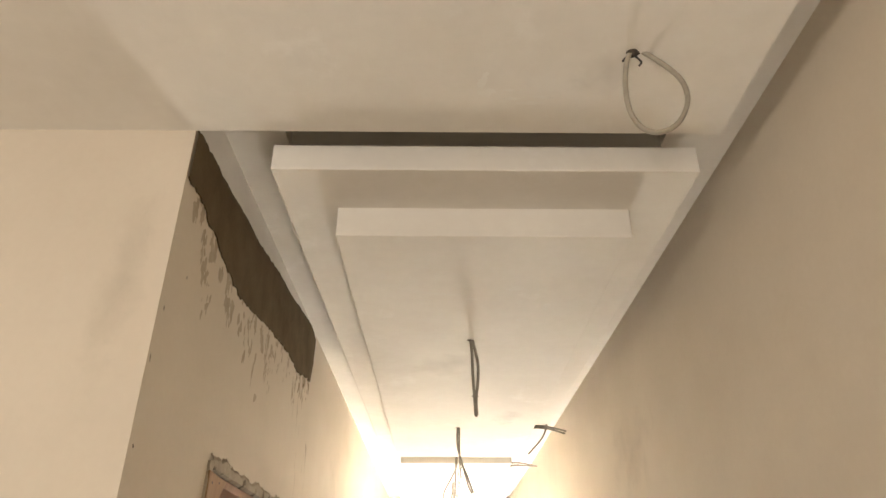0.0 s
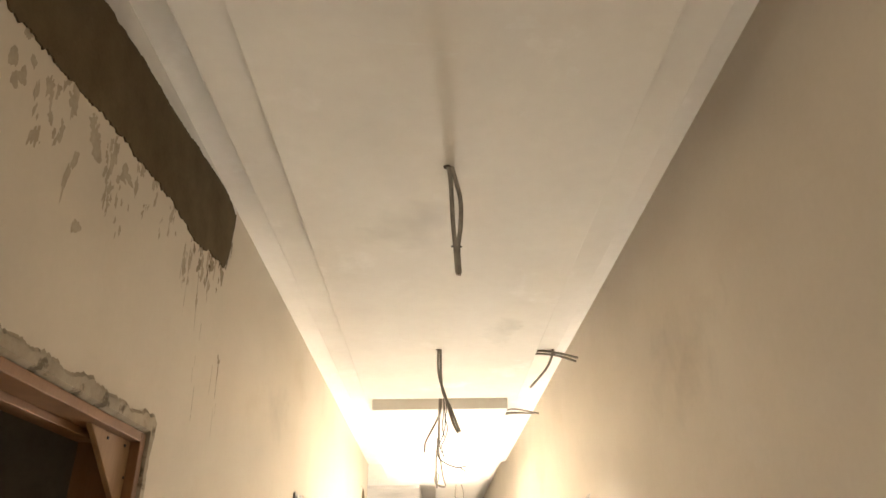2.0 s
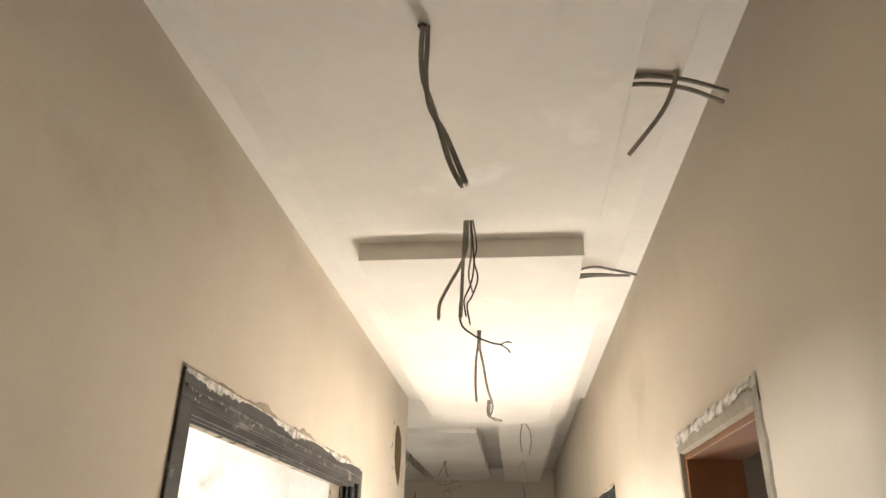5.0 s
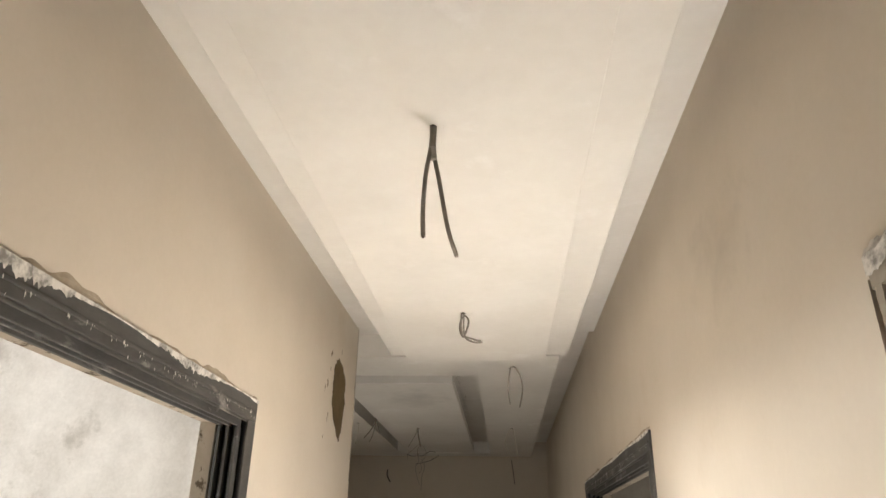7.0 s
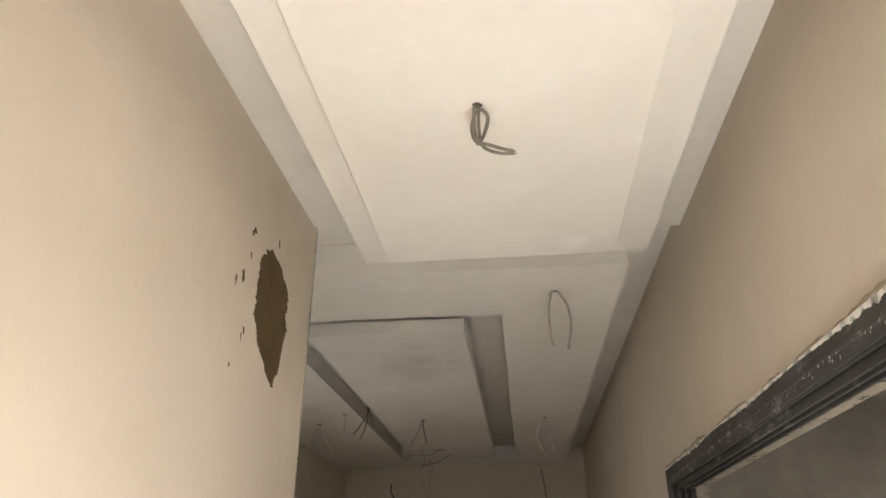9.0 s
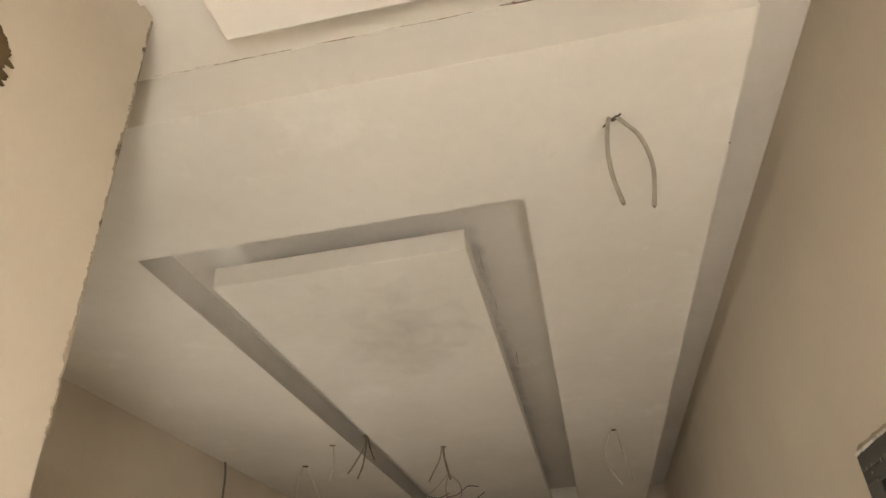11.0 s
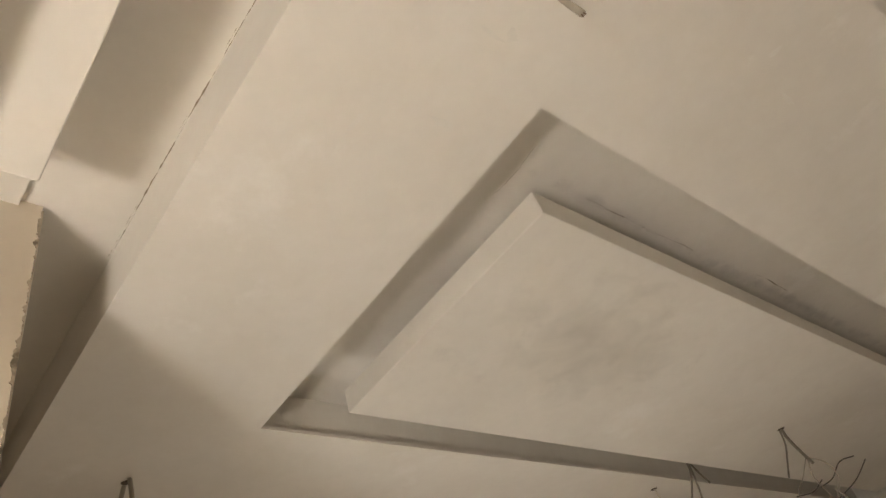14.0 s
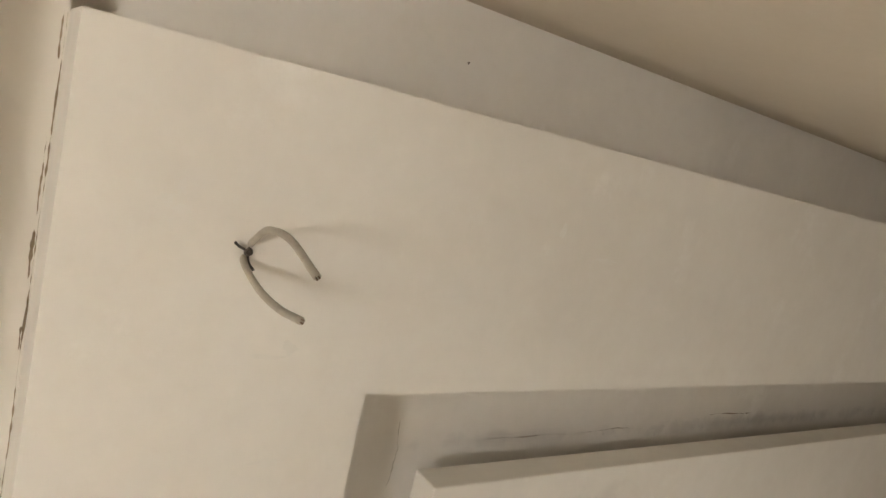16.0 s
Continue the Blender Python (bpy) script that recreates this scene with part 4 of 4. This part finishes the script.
# dark cracks where the upper ceiling meets the face of the room ceiling
def crack(name, at, length, along, z, width, label, seed, mat, wander=0.004):
    """A thin uneven dark line on a ceiling from a point, along x or y."""
    bm = bmesh.new()
    n, rows = int(length * 220) + 12, []
    for i in range(n + 1):
        u = i / n
        d = length * u
        w = width * max(0.05, 0.35 + 1.5 * noise.noise((d * 9, seed, 1.0)) + 0.9 * noise.noise((d * 50, seed, 5.0))) * min(1, 10 * u + 0.1, 10 * (1 - u) + 0.1)
        o = wander * noise.noise((d * 5, seed, 0)) + 0.3 * wander * noise.noise((d * 40, seed, 3.0))
        pts = [(at[0] + d, at[1] + o + q * w) if along == "x" else (at[0] + o + q * w, at[1] + d) for q in (-1, 1)]
        rows.append([bm.verts.new((*p, z - 0.0015)) for p in pts])
    for r, s in zip(rows, rows[1:]):
        bm.faces.new((r[0], r[1], s[1], s[0]))
    bmesh.ops.recalc_face_normals(bm, faces=bm.faces[:])
    return tagged(new(name, mesh_of(name, bm, mat)), label, "crack", kind="stuff")


crack("ceiling_cracks", (-1.12, YR - 0.004), 1.77, "x", 3.17, 0.0022, "thin brown crack along the ceiling joint", 3.0, DARKSTAIN, 0.003)
for x, length, width in ((-1.12, 0.10, 0.004), (-0.98, 0.09, 0.0035), (-0.62, 0.05, 0.003), (-0.36, 0.06, 0.0035), (-0.02, 0.05, 0.005), (0.13, 0.10, 0.0055), (0.26, 0.16, 0.003), (0.56, 0.09, 0.004)):
    crack("ceiling_cracks", (x, YR - 0.009), length, "x", 3.17, width * 0.65, "dark crumbled spot in the ceiling joint", 40 + x, DARKSTAIN)
crack("ceiling_cracks", (-0.296, 12.9), 0.8, "y", 3.17, 0.0016, "brown scratch in the tray beside its panel", 11.0, DARKSTAIN, 0.012)
crack("ceiling_cracks", (-0.262, 14.15), 0.32, "y", 3.17, 0.0025, "brown scratch in the tray beside its panel", 12.0, DARKSTAIN, 0.01)
crack("ceiling_cracks", (-0.44, 12.665), 0.23, "x", 3.17, 0.0013, "thin scratch across the tray end", 13.0, DARKSTAIN, 0.02)
crack("ceiling_cracks", (-1.3, 12.55), 0.7, "x", 3.17, 0.0011, "thin scratch across the tray end", 14.0, DARKSTAIN, 0.03)


# stains, smudges and dabs, most from the plasterers; tray strips are painted shade
def stain(name, face, at, u, v, mat, label):
    """A thin cloudy stain or painted shade on a surface: face is 'down', '+x', '-x' or '-y', u and v its size."""
    bm = bmesh.new()
    lay = bm.loops.layers.uv.new("UVMap")
    vs, uv = [], ((0, 0), (1, 0), (1, 1), (0, 1))
    for p, q in uv:
        s, t = (p - 0.5) * u, (q - 0.5) * v
        vs.append(bm.verts.new({"down": (s, t, -0.0022), "+x": (0.0022, s, t), "-x": (-0.0022, s, t), "-y": (s, -0.0022, t)}[face]))
    f = bm.faces.new(vs)
    for loop, w in zip(f.loops, uv):
        loop[lay].uv = w
    ob = new(name, mesh_of(name, bm, mat))
    ob.location = at
    return tagged(ob, label, "stain", kind="stuff")


stain("skim_smudge", "down", (-0.74, 13.4, 2.955), 0.95, 1.7, CLOUD, "cloudy grey smudge on the tray panel")
stain("skim_smudge", "down", (0.32, 1.72, ZA), 0.3, 0.3, CLOUD, "cloudy grey patch round the cable hole")
for x, y, z, s, t in ((-0.03, 3.50, Z2, 0.14, 0.22), (-0.05, 5.43, Z2, 0.12, 0.26), (-0.04, 8.13, Z3, 0.16, 0.22), (-0.03, 10.13, Z3, 0.16, 0.16), (0.275, 12.08, ZR, 0.12, 0.12), (-0.022, 6.72, Z1, 0.14, 0.2)):
    stain("skim_smudge", "down", (x, y, z), s, t, GRIME, "faint brown patch round a cable hole")
for x, y, s, t in ((-0.15, 3.9, 0.5, 0.6), (0.3, 5.1, 0.3, 0.7)):
    stain("skim_smudge", "down", (x, y, Z2), s, t, CLOUD, "grey trowel smudge on the lower panel")
stain("wall_smudge", "+x", (-2.6, 13.2, 2.35), 1.2, 0.5, GRIME, "brown smear on the room wall")
stain("wall_smudge", "+x", (-2.6, 14.6, 2.5), 1.0, 0.4, GRIME, "brown smear on the room wall")
stain("wall_smudge", "+x", (XL, 5.6, 2.5), 0.9, 0.5, GRIME, "faint brown smear on the passage wall")
stain("wall_smudge", "-x", (XR, 4.3, 2.4), 1.4, 0.7, GRIME, "faint brown smear on the long wall")
stain("wall_smudge", "-x", (XR, 8.4, 2.5), 1.0, 0.6, GRIME, "faint brown smear on the long wall")
stain("wall_smudge", "-y", (-1.12, 2.0, 2.45), 0.22, 1.0, GRIME, "brown smear along the wall corner")
# shade in the gap beside the tray panel, painted as two dark strips
stain("tray_shade_strip", "down", (-0.30, 14.6, 3.17), 0.10, 3.4, TRAYSHADE, "dark brown strip of painted shade beside the tray panel")
stain("tray_shade_strip", "down", (-0.30, 13.1, 3.17), 0.10, 0.9, TRAYSHADE, "dark brown strip of painted shade beside the tray panel")



def ceiling_dabs(z, spots, label, seed):
    """Bright uneven trowel dabs on a ceiling: (x, y, half width, half length) each."""
    ob = flecks("skim_dabs", CHALK, 0.0, [(y, x, t, s) for x, y, s, t in spots], label, seed)
    for v in ob.data.vertices:
        v.co = (v.co.z, v.co.y, z - v.co.x * 0.5)
    return ob


ceiling_dabs(ZA, [(-0.06, 1.755, 0.016, 0.03), (-0.045, 1.80, 0.03, 0.02), (0.03, 1.83, 0.05, 0.008), (0.10, 1.85, 0.06, 0.01), (0.13, 1.82, 0.05, 0.006), (0.02, 1.79, 0.03, 0.006), (-0.05, 1.72, 0.01, 0.012)],
             "bright fresh skim dabs on the hall ceiling", 71)
ceiling_dabs(ZR, [(0.36, 11.90, 0.014, 0.02), (0.345, 11.93, 0.01, 0.03), (0.39, 11.925, 0.02, 0.012), (0.05, 12.15, 0.008, 0.05), (0.07, 12.2, 0.02, 0.02), (-0.3, 12.0, 0.05, 0.01), (-0.2, 12.2, 0.012, 0.05),
                  (0.35, 13.1, 0.01, 0.05), (0.42, 12.9, 0.03, 0.01)], "bright skim dabs on the room ceiling", 72)
ceiling_dabs(Z2, [(-0.2, 2.9, 0.10, 0.012), (-0.05, 2.95, 0.06, 0.02), (0.15, 2.84, 0.05, 0.03), (0.3, 3.05, 0.02, 0.06), (0.2, 3.2, 0.03, 0.02), (0.33, 4.4, 0.015, 0.06), (0.28, 4.5, 0.03, 0.03), (-0.3, 4.7, 0.04, 0.02)],
             "bright trowel dabs on the lower panel", 73)

flecks("wall_nicks", HOLE, XL, [(2.018, 2.19, 0.005, 0.012), (2.03, 1.948, 0.006, 0.006), (2.04, 2.352, 0.004, 0.01), (2.16, 2.51, 0.005, 0.009)], "small dark nicks near the wall corner", 74)
ceiling_mark = flecks("ceiling_mark", HOLE, 0.0, [(12.684, 0.797, 0.005, 0.004)], "tiny dark speck in the ceiling slot", 75)
for v in ceiling_mark.data.vertices:
    v.co = (v.co.z, v.co.y, 3.27 - v.co.x)

# broken plaster on the end of the left wall
edge = ribbon(lambda u: 11.507 - max(-0.005, -0.002 + fray(u, 61.0, 0.010) + fray(u * 5, 63.0, 0.008)), lambda u: 11.514, 260, XL, 0.003, lambda u: 1.95 + 1.2 * u)
ob = setting("trim_wall_end", upright(edge, XL), RAWEDGE, "chipped grey plaster along the wall end", "trim")
